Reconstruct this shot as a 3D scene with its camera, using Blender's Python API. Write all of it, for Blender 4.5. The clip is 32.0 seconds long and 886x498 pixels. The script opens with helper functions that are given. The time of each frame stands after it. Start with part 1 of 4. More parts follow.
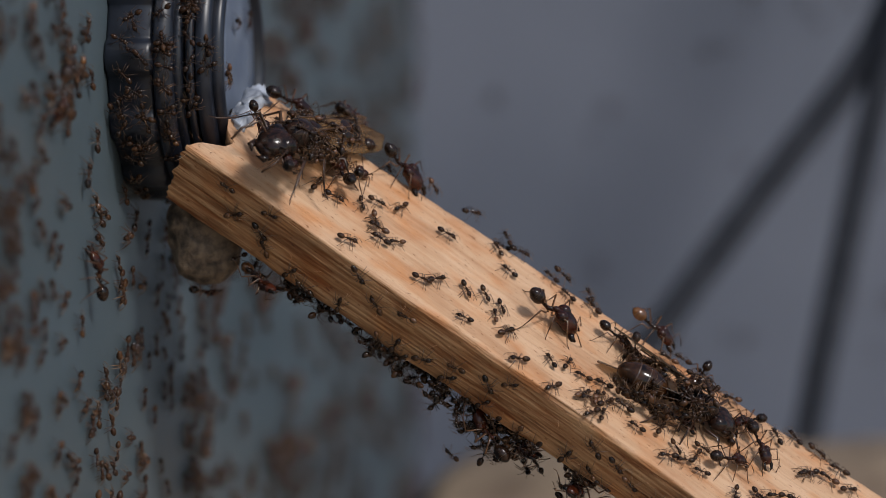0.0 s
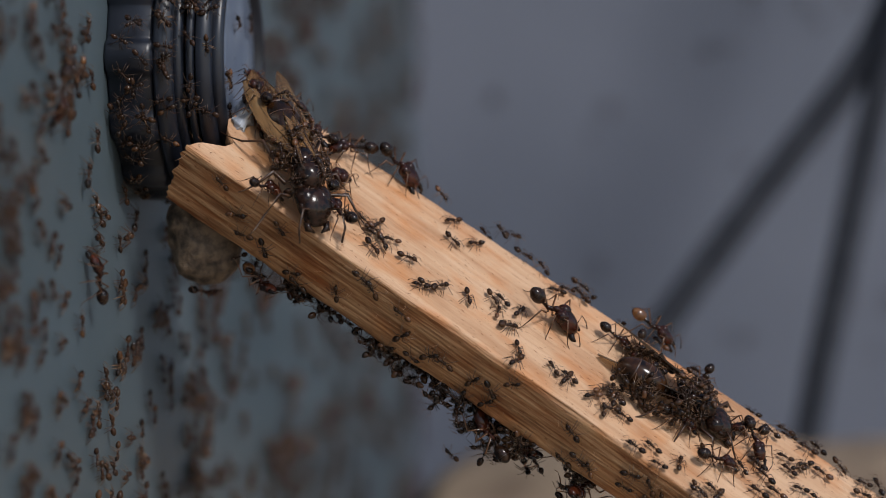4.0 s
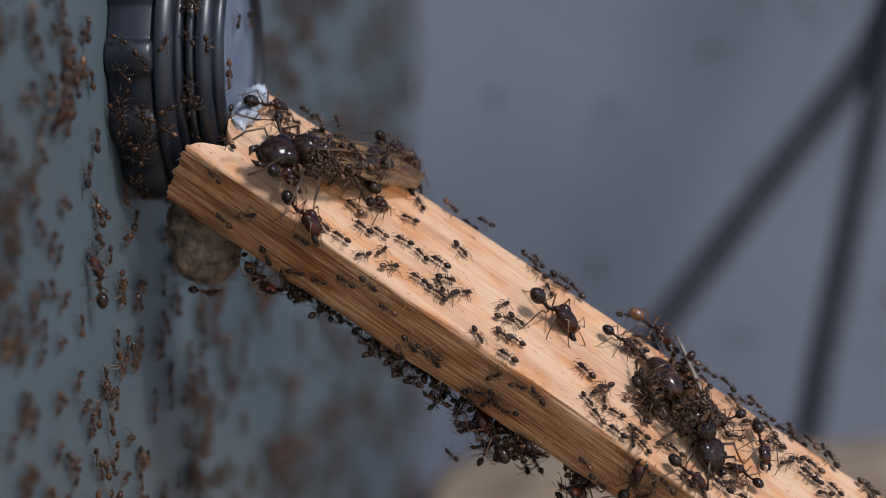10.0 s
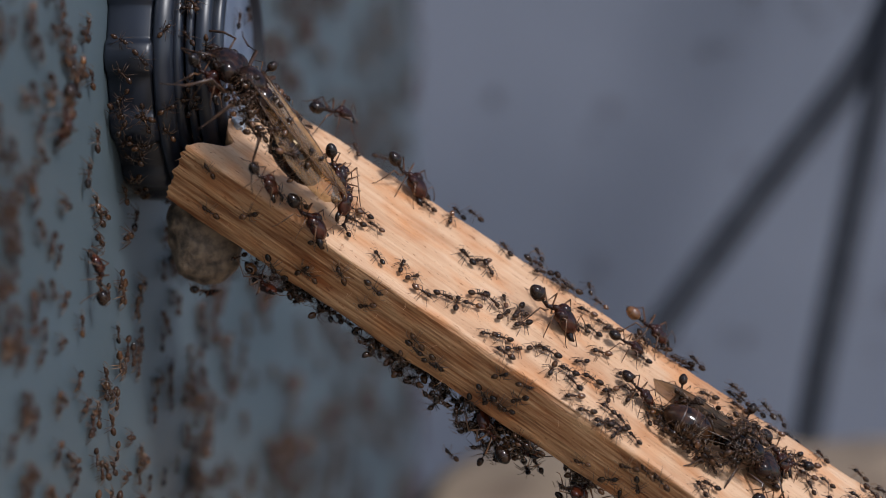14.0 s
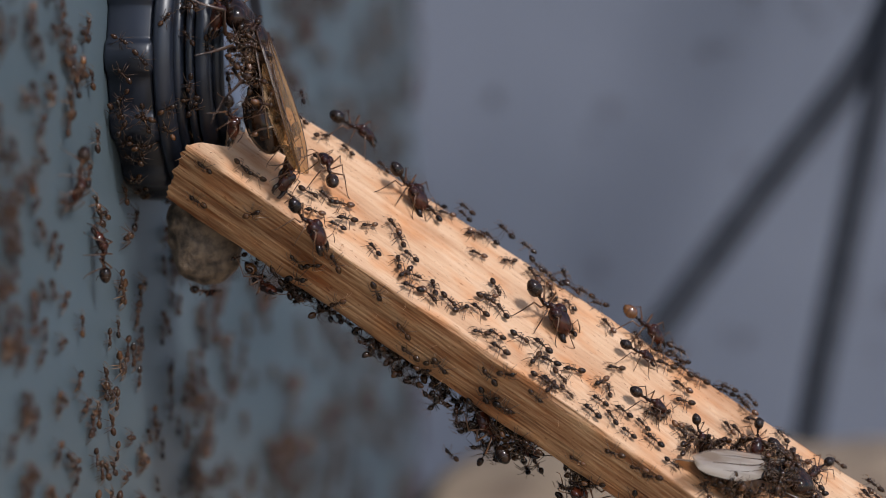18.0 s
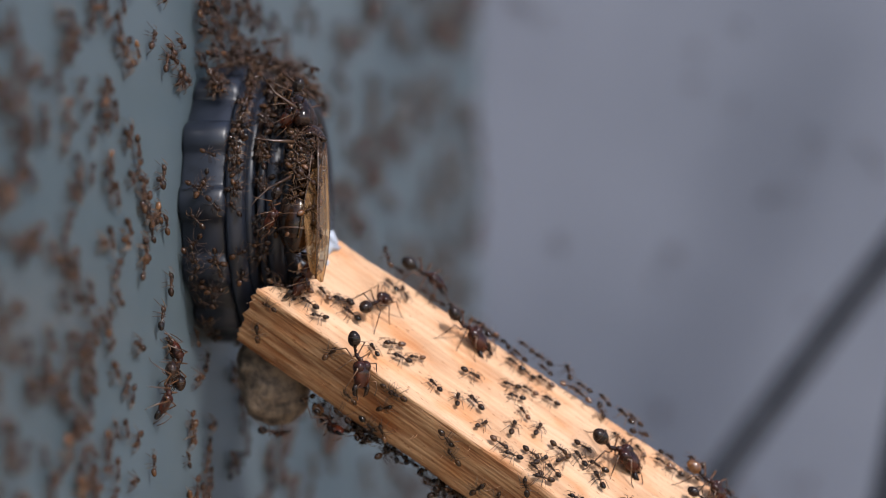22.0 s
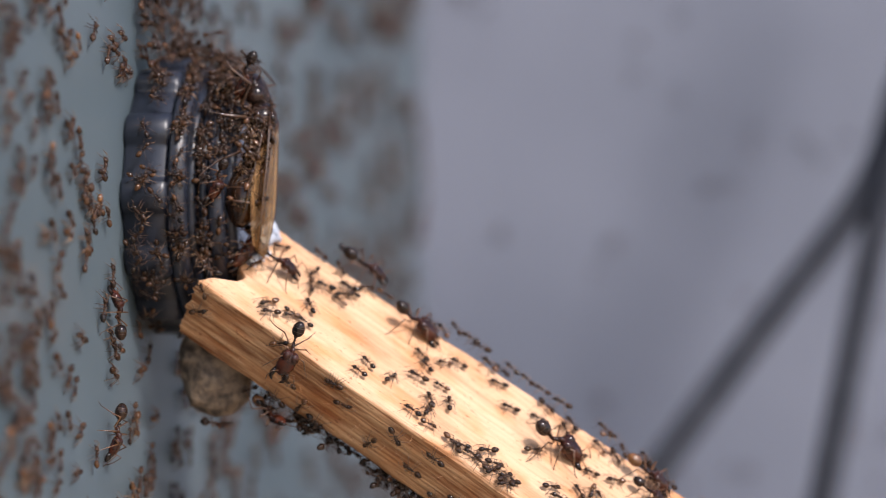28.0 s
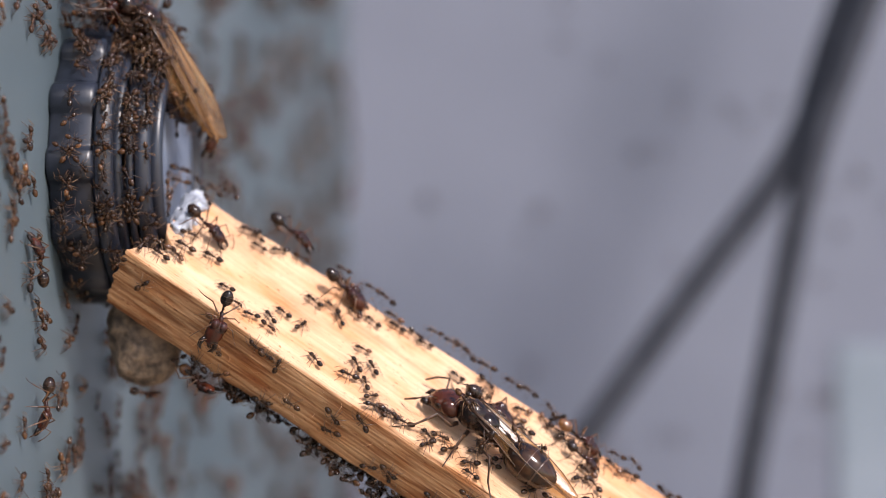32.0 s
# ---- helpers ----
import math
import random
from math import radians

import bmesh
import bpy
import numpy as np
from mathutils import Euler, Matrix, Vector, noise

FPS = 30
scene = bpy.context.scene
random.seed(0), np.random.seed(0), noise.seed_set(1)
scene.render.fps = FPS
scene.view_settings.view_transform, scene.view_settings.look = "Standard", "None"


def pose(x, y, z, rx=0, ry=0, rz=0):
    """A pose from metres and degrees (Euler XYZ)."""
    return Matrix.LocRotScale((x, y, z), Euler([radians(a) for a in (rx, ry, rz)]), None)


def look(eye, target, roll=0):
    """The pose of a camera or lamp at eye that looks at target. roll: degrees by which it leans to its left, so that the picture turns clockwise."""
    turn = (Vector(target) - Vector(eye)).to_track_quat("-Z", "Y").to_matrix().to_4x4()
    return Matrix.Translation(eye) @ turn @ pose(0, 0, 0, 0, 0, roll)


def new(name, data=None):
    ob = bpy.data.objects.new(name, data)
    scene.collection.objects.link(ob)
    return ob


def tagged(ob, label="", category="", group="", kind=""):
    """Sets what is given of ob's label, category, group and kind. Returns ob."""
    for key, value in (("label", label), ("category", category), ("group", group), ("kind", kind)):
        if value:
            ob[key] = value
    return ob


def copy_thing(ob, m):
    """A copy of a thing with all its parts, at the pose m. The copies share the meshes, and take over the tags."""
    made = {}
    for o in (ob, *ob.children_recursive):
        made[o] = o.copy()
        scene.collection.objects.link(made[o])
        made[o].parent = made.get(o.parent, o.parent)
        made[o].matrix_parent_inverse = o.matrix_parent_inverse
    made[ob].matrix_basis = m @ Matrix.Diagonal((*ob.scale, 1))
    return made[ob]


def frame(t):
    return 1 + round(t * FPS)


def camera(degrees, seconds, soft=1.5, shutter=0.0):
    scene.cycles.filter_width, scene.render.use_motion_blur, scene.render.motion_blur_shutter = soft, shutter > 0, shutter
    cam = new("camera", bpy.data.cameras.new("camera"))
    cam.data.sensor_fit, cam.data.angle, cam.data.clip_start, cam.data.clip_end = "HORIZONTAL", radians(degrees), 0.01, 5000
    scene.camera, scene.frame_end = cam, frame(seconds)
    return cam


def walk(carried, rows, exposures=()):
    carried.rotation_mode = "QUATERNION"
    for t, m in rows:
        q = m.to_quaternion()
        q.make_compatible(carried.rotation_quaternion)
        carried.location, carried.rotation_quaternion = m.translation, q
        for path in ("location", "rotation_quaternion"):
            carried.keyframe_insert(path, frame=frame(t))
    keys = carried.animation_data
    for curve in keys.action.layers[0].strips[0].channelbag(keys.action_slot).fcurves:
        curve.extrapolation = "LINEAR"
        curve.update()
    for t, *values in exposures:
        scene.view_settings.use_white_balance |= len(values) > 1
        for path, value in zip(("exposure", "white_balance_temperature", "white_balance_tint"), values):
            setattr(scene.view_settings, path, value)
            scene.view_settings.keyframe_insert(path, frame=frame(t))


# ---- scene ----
PATH = ((0.0, 0, 0, -3.0, 0), (18.45, 0, 0, -3.0, 0),
        (19.0, -0.0011, -0.244, -2.651, 0.106), (19.5, -0.0021, -0.283, -2.482, 0.076),
        (20.0, -0.0032, -0.247, -2.282, -0.056), (20.5, -0.0043, -0.183, -1.124, -0.144),
        (21.0, -0.0056, 0.334, -0.146, -0.114), (21.5, -0.0063, 1.416, 0.391, -0.18),
        (22.0, -0.0069, 1.621, 0.634, -0.202), (22.5, -0.0075, 1.684, 0.437, -0.241),
        (23.0, -0.0077, 1.833, 0.333, -0.308), (23.5, -0.008, 2.004, 0.314, -0.241),
        (24.0, -0.0082, 2.081, 0.335, -0.306), (24.5, -0.0082, 2.071, 0.335, -0.301),
        (25.0, -0.0082, 2.043, 0.377, -0.314), (25.5, -0.0082, 2.017, 0.387, -0.305),
        (27.5, -0.0083, 1.069, 0.506, -0.098), (28.0, -0.0083, 0.15, 0.411, -0.031),
        (28.5, -0.0083, -0.471, 0.384, 0.021), (29.0, -0.0081, -1.285, 0.06, -0.076),
        (29.5, -0.0082, -1.615, -0.062, 0.117), (30.0, -0.0083, -1.67, -0.147, 0.141),
        (30.5, -0.0082, -1.68, -0.218, 0.252), (31.0, -0.0081, -1.66, -0.25, 0.36),
        (31.5, -0.0081, -1.65, -0.31, 0.40), (32.0, -0.008, -1.65, -0.42, 0.40))
EYE_Z = 0.25
cam = camera(22.0, 32.0, soft=0.7, shutter=0.5)
cam.data.dof.use_dof = True
cam.data.dof.focus_distance = 0.318
cam.data.dof.aperture_fstop = 10.5
walk(cam, [(t, pose(0, y, EYE_Z, 90 + pitch, roll, yaw)) for t, y, yaw, pitch, roll in PATH],
     exposures=((0.0, -0.19, 6500, 10), (3.5, -0.14, 6450, 10), (6.0, -0.05, 6280, 11), (8.0, 0.16, 6150, 11), (14.0, 0.18, 6150, 11), (17.0, 0.25, 6200, 11), (18.0, 0.31, 6250, 11), (18.9, 0.40, 6250, 11),
                (20.0, 0.40, 6300, 11), (21.5, 0.62, 6400, 11), (22.0, 0.67, 6480, 12), (24.0, 0.86, 6580, 14), (28.0, 0.98, 6700, 16), (32.0, 1.12, 6740, 17)))

# ---- light ----
SUN = Vector((0.46, -0.56, 0.69)).normalized()
world = bpy.data.worlds.new("sky")
scene.world = world
world.use_nodes = True
wn = world.node_tree.nodes
sky = wn.new("ShaderNodeTexSky")
sky.sky_type, sky.sun_disc = "NISHITA", False
sky.sun_elevation = math.asin(SUN.z)
sky.sun_rotation = math.atan2(SUN.x, SUN.y)
world.node_tree.links.new(sky.outputs[0], wn["Background"].inputs[0])
wn["Background"].inputs[1].default_value = 0.125
sun = new("sun", bpy.data.lights.new("sun", "SUN"))
sun.data.energy, sun.data.angle, sun.data.color = 2.40, radians(12), (1.0, 0.97, 0.94)
sun.matrix_world = look(SUN, (0, 0, 0))


# ---- materials ----
def material(name, rough=0.5, metal=0.0, coat=0.0, spec=0.5):
    m = bpy.data.materials.new(name)
    m.use_nodes = True
    s = m.node_tree.nodes["Principled BSDF"]
    s.inputs["Roughness"].default_value = rough
    s.inputs["Metallic"].default_value = metal
    s.inputs["Coat Weight"].default_value = coat
    s.inputs["Coat Roughness"].default_value = 0.03
    s.inputs["Specular IOR Level"].default_value = spec
    return m, m.node_tree, s


def node(tree, kind, **sockets):
    nd = tree.nodes.new(kind)
    for key, value in sockets.items():
        nd.inputs[key.replace("_", " ")].default_value = value
    return nd


def spotted(tree, scale, low, high, detail=6, stretch=(1, 1, 1), at=(0.35, 0.65)):
    """Noise in the object's own metres, turned into a colour between low and high."""
    co, mp = tree.nodes.new("ShaderNodeTexCoord"), tree.nodes.new("ShaderNodeMapping")
    mp.inputs["Scale"].default_value = stretch
    tx = node(tree, "ShaderNodeTexNoise", Scale=scale, Detail=detail)
    rp = tree.nodes.new("ShaderNodeValToRGB")
    rp.color_ramp.elements[0].position, rp.color_ramp.elements[1].position = at
    rp.color_ramp.elements[0].color, rp.color_ramp.elements[1].color = (*low, 1), (*high, 1)
    ln = tree.links.new
    ln(co.outputs["Object"], mp.inputs[0])
    ln(mp.outputs[0], tx.inputs["Vector"])
    ln(tx.outputs[0], rp.inputs[0])
    return rp, tx


def mixed(tree, way, factor, one, two):
    mx = tree.nodes.new("ShaderNodeMix")
    mx.data_type, mx.blend_type = "RGBA", way
    if isinstance(factor, float):
        mx.inputs[0].default_value = factor
    else:
        tree.links.new(factor, mx.inputs[0])
    tree.links.new(one, mx.inputs[6])
    tree.links.new(two, mx.inputs[7])
    return mx.outputs[2]


def relief(tree, shader, height, strength, distance):
    bp = node(tree, "ShaderNodeBump", Strength=strength, Distance=distance)
    tree.links.new(height, bp.inputs["Height"])
    tree.links.new(bp.outputs[0], shader.inputs["Normal"])


def plain(name, low, high, scale, rough, coat=0.0, bump=0.2, deep=0.0002, spec=0.5, vary=0.0):
    m, tree, s = material(name, rough, 0, coat, spec)
    rp, tx = spotted(tree, scale, low, high)
    out = rp.outputs[0]
    if vary:
        info = tree.nodes.new("ShaderNodeObjectInfo")
        rnd = tree.nodes.new("ShaderNodeValToRGB")
        rnd.color_ramp.elements[0].color = (1 - vary, 1 - vary, 1 - vary, 1)
        rnd.color_ramp.elements[1].color = (1, 1, 1, 1)
        tree.links.new(info.outputs["Random"], rnd.inputs[0])
        out = mixed(tree, "MULTIPLY", 1.0, out, rnd.outputs[0])
    tree.links.new(out, s.inputs["Base Color"])
    if bump:
        relief(tree, s, tx.outputs[0], bump, deep)
    return m


def wood_material():
    m, tree, s = material("pale_wood", 0.6, 0, 0, 0.3)
    broad = spotted(tree, 160, (0.545, 0.325, 0.185), (0.680, 0.450, 0.290), 8, (0.10, 1, 1), (0.3, 0.7))[0]
    grain, gx = spotted(tree, 1500, (0.72, 0.57, 0.44), (1, 1, 1), 8, (0.03, 1, 1), (0.30, 0.56))
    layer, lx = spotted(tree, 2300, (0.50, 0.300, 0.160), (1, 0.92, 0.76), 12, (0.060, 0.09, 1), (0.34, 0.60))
    stain = spotted(tree, 170, (0.60, 0.43, 0.29), (1, 1, 1), 9, (0.35, 1, 1.4), (0.29, 0.50))[0]
    pores = spotted(tree, 2600, (0.42, 0.28, 0.17), (1, 1, 1), 4, (0.35, 1, 1), (0.30, 0.36))[0]
    dust = spotted(tree, 5200, (0.40, 0.28, 0.19), (1, 1, 1), 3, (0.9, 1, 1), (0.27, 0.33))[0]
    one = mixed(tree, "MULTIPLY", 0.48, broad.outputs[0], grain.outputs[0])
    # the growth layers show as lines on the sides, not on the flat-sawn top; they also paint the sides' shade into the
    # colour
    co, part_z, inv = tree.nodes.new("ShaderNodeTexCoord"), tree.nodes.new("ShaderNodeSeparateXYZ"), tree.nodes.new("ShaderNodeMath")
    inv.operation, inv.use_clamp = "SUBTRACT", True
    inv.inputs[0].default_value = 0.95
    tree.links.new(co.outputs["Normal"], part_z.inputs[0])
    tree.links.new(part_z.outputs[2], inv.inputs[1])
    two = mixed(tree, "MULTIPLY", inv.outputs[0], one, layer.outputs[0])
    three = mixed(tree, "MULTIPLY", 0.70, two, stain.outputs[0])
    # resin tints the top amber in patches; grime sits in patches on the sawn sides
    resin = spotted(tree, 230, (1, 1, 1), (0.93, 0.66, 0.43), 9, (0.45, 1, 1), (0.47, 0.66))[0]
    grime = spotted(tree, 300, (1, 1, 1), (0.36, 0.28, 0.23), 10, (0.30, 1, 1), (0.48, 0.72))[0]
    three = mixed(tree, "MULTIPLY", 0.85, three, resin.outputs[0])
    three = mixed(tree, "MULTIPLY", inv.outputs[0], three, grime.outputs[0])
    four = mixed(tree, "MULTIPLY", 0.8, mixed(tree, "MULTIPLY", 0.8, three, dust.outputs[0]), pores.outputs[0])
    tree.links.new(four, s.inputs["Base Color"])
    add_up = tree.nodes.new("ShaderNodeMath")
    add_up.operation = "ADD"
    tree.links.new(gx.outputs[0], add_up.inputs[0])
    tree.links.new(lx.outputs[0], add_up.inputs[1])
    relief(tree, s, add_up.outputs[0], 0.8, 0.0004)
    return m


def wing_material(name, low, high, clarity):
    m, tree, s = material(name, 0.22, 0, 0.0, 0.5)
    rp, tx = spotted(tree, 900, low, high, 5, (0.12, 1, 1))
    tree.links.new(rp.outputs[0], s.inputs["Base Color"])
    clear = tree.nodes.new("ShaderNodeBsdfTransparent")
    clear.inputs[0].default_value = (0.95, 0.74, 0.47, 1)
    lucent = tree.nodes.new("ShaderNodeBsdfTranslucent")
    tree.links.new(rp.outputs[0], lucent.inputs[0])
    half = tree.nodes.new("ShaderNodeMixShader")
    half.inputs[0].default_value = 0.18
    both = tree.nodes.new("ShaderNodeMixShader")
    both.inputs[0].default_value = clarity
    tree.links.new(s.outputs[0], half.inputs[1])
    tree.links.new(lucent.outputs[0], half.inputs[2])
    tree.links.new(half.outputs[0], both.inputs[1])
    tree.links.new(clear.outputs[0], both.inputs[2])
    tree.links.new(both.outputs[0], tree.nodes["Material Output"].inputs[0])
    return m


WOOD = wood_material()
WING = wing_material("amber_wing", (0.085, 0.041, 0.017), (0.38, 0.215, 0.095), 0.38)
FILM = wing_material("clear_wing", (0.23, 0.165, 0.115), (0.43, 0.37, 0.32), 0.20)
CHITIN = plain("dark_chitin", (0.007, 0.004, 0.003), (0.036, 0.016, 0.008), 900, 0.17, 0.40, 0.12, 0.00004, 0.14, 0.5)
RED = plain("red_brown_chitin", (0.016, 0.005, 0.003), (0.075, 0.018, 0.008), 500, 0.17, 0.40, 0.12, 0.00005, 0.14, 0.35)
GASTER = plain("brown_black_gaster", (0.007, 0.004, 0.003), (0.055, 0.022, 0.008), 600, 0.17, 0.40, 0.10, 0.00004, 0.14, 0.5)
BROWN = plain("brown_worker_chitin", (0.011, 0.005, 0.003), (0.056, 0.024, 0.010), 900, 0.17, 0.40, 0.12, 0.00004, 0.14, 0.5)
TAWNY = plain("tawny_gaster", (0.016, 0.008, 0.004), (0.115, 0.048, 0.017), 700, 0.17, 0.40, 0.10, 0.00004, 0.14, 0.5)
AMBER = plain("amber_gaster", (0.075, 0.027, 0.010), (0.20, 0.082, 0.024), 500, 0.2, 0.5, 0.1, 0.00003, 0.5, 0.3)
LEG = plain("brown_leg", (0.022, 0.010, 0.006), (0.095, 0.042, 0.018), 900, 0.35, 0.2, 0, 0, 0.5, 0.4)
DULL = plain("wrinkled_dark_chitin", (0.005, 0.003, 0.002), (0.032, 0.014, 0.009), 1300, 0.18, 0.30, 0.40, 0.00016, 0.15, 0.3)
SHANK = plain("amber_shank", (0.045, 0.019, 0.008), (0.17, 0.072, 0.026), 900, 0.32, 0.1, 0, 0, 0.5, 0.3)
STRAW = plain("straw_leg", (0.09, 0.042, 0.018), (0.24, 0.13, 0.06), 900, 0.4, 0.1, 0, 0, 0.5, 0.4)
BLACK = plain("black_plastic", (0.007, 0.009, 0.015), (0.016, 0.020, 0.031), 160, 0.36, 0.0, 0.25, 0.0002, 0.5)
GREY = plain("grey_plastic", (0.10, 0.13, 0.19), (0.18, 0.215, 0.285), 150, 0.35, 0.2, 0.15, 0.0002)
PAINT = plain("teal_grey_paint", (0.059, 0.086, 0.101), (0.094, 0.124, 0.141), 14, 0.36, 0.0, 0.1, 0.0004)
SLATE = plain("blue_grey_paint", (0.103, 0.116, 0.152), (0.134, 0.148, 0.189), 10, 0.6, 0.0, 0.1, 0.0004)
CABLE = plain("black_rubber", (0.031, 0.034, 0.043), (0.045, 0.049, 0.060), 200, 0.85, 0.0, 0.2, 0.0002, 0.1)
GLUE = plain("dirty_glue", (0.042, 0.029, 0.020), (0.21, 0.146, 0.094), 640, 0.6, 0.0, 0.8, 0.0008)
WHITE = plain("white_sealant", (0.20, 0.22, 0.26), (0.46, 0.49, 0.55), 500, 0.35, 0.3, 0.4, 0.0004)
STONE = plain("beige_stone", (0.13, 0.090, 0.062), (0.30, 0.225, 0.155), 45, 0.85, 0, 0.6, 0.002)
TUB = plain("pale_blue_plastic", (0.14, 0.175, 0.21), (0.175, 0.21, 0.25), 40, 0.4, 0.1, 0.05, 0.0002)
TABLE = plain("tan_bounce_table", (0.36, 0.27, 0.18), (0.48, 0.37, 0.26), 30, 0.6, 0, 0.2, 0.0005)


# ---- building ----
def finish(bm, name, mat, smooth=True):
    me = bpy.data.meshes.new(name)
    bmesh.ops.recalc_face_normals(bm, faces=bm.faces)
    bm.to_mesh(me)
    bm.free()
    for p in me.polygons:
        p.use_smooth = smooth
    me.materials.append(mat)
    return me


def part(name, bm, mat, parent, label="", smooth=True):
    me = bm if isinstance(bm, bpy.types.Mesh) else finish(bm, name, mat, smooth)
    ob = new(name, me)
    ob.parent = parent
    if label:
        tagged(ob, label)
    return ob


def ball(bm, at, size, seg=10, rings=7, turn=None, pinch=0.0):
    """An ellipsoid of half-axes size; pinch narrows it towards its front."""
    got = bmesh.ops.create_uvsphere(bm, u_segments=seg, v_segments=rings, radius=1)
    m = Matrix.Translation(at) @ (turn or Matrix()) @ Matrix.Diagonal((*size, 1)) @ Matrix.Rotation(radians(90), 4, "Y")
    for v in got["verts"]:
        if pinch:
            k = 1 - pinch * v.co.z
            v.co.x *= k
            v.co.y *= k
        v.co = m @ v.co
    return got["verts"]


def tube(bm, pts, radii, sides=5):
    rings = []
    pts = [Vector(p) for p in pts]
    for i, p in enumerate(pts):
        way = (pts[min(i + 1, len(pts) - 1)] - pts[max(i - 1, 0)]).normalized()
        one = way.orthogonal().normalized()
        two = way.cross(one)
        rings.append([bm.verts.new(p + radii[i] * (one * math.cos(a) + two * math.sin(a)))
                      for a in [j * math.tau / sides for j in range(sides)]])
    for r, q in zip(rings, rings[1:]):
        best = min(range(sides), key=lambda k: (r[0].co - q[k].co).length)
        for j in range(sides):
            bm.faces.new((r[j], r[(j + 1) % sides], q[(best + j + 1) % sides], q[(best + j) % sides]))
    bm.faces.new(rings[0][::-1])
    bm.faces.new(rings[-1])


def lathe(bm, profile, sides=64, lobes=None):
    """Turns (height, radius) pairs round the x axis; lobes(angle, radius) may change a radius."""
    rings = []
    for h, r in profile:
        ring = []
        for j in range(sides):
            a = j * math.tau / sides
            q = lobes(a, r) if lobes else r
            ring.append(bm.verts.new((h, q * math.cos(a), q * math.sin(a))))
        rings.append(ring)
    for r, q in zip(rings, rings[1:]):
        for j in range(sides):
            bm.faces.new((r[j], r[(j + 1) % sides], q[(j + 1) % sides], q[j]))
    bm.faces.new(rings[0])
    bm.faces.new(rings[-1])


def box(bm, x0, x1, y0, y1, z0, z1):
    got = bmesh.ops.create_cube(bm, size=1)
    for v in got["verts"]:
        v.co = Vector(((x0 + x1) / 2 + v.co.x * (x1 - x0), (y0 + y1) / 2 + v.co.y * (y1 - y0),
                       (z0 + z1) / 2 + v.co.z * (z1 - z0)))


# ---- the frames of the stick, the port and the wall ----
def basis(origin, x, y, z):
    m = Matrix.Identity(4)
    for i, col in enumerate((x, y, z, origin)):
        for j in range(3):
            m[j][i] = col[j]
    return m


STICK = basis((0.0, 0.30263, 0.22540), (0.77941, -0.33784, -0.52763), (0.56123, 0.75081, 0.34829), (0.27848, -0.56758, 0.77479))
EYE_POINT, PUSH_BACK = Vector((0, 0, 0.25)), -0.75  # the stick is pushed back along the camera's rays from its torn end on, to fit the view
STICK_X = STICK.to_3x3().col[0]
OFFSET = STICK_X.dot(STICK.translation - EYE_POINT) - 0.045


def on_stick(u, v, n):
    """A place on the stick as pushed back from the camera's eye: u along it, v across it, n above its top."""
    q = STICK @ Vector((u, v, n)) - EYE_POINT
    return EYE_POINT + q / (1 + PUSH_BACK * (u + 0.045))


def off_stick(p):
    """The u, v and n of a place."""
    q = (p - EYE_POINT) * (1 - PUSH_BACK * OFFSET) / (1 - PUSH_BACK * STICK_X.dot(p - EYE_POINT))
    return STICK.inverted() @ (EYE_POINT + q)


def seat(u, v, n):
    """The pose of a thing on the stick: x along it, z up from its top."""
    at = on_stick(u, v, n)
    x = (on_stick(u + 0.001, v, n) - at).normalized()
    z = x.cross(on_stick(u, v + 0.001, n) - at).normalized()
    return basis(at, x, z.cross(x), z)


TURN = radians(6.8)
K = Vector((math.cos(TURN), -math.sin(TURN), 0))
T = Vector((math.sin(TURN), math.cos(TURN), 0))
PORT = basis((-0.0447, 0.337, 0.26043), K, T, (0, 0, 1))  # x out of the wall, y along it, z up
BEHIND = 0.31  # from the port to the wall's far corner

# ground and walls
# the ground stays unseen; its tan is made up to bounce warm light upwards
bm = bmesh.new()
box(bm, -1.5, 1.5, -1.5, 1.5, 0.06, 0.10)
tagged(part("ground", bm, TABLE, None, "", False), "unseen tan tabletop added under the set-up, bounces warm light up", "table", kind="structure")
bm = bmesh.new()
box(bm, -0.02, 0, -0.55, BEHIND, -0.16, 0.25)
w = tagged(part("wall_west", bm, PAINT, None, "", False), "smooth teal-grey painted panel crowded with ants", "wall", kind="structure")
w.matrix_world = PORT
corner = PORT @ Vector((0, BEHIND, 0))
bm = bmesh.new()
box(bm, corner.x - 0.03, 0.6, corner.y + 0.0, corner.y + 0.02, 0.10, 0.52)
tagged(part("wall_north", bm, SLATE, None, "", False), "smooth blue-grey painted panel behind the stick", "wall", kind="structure")


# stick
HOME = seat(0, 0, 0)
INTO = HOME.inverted()


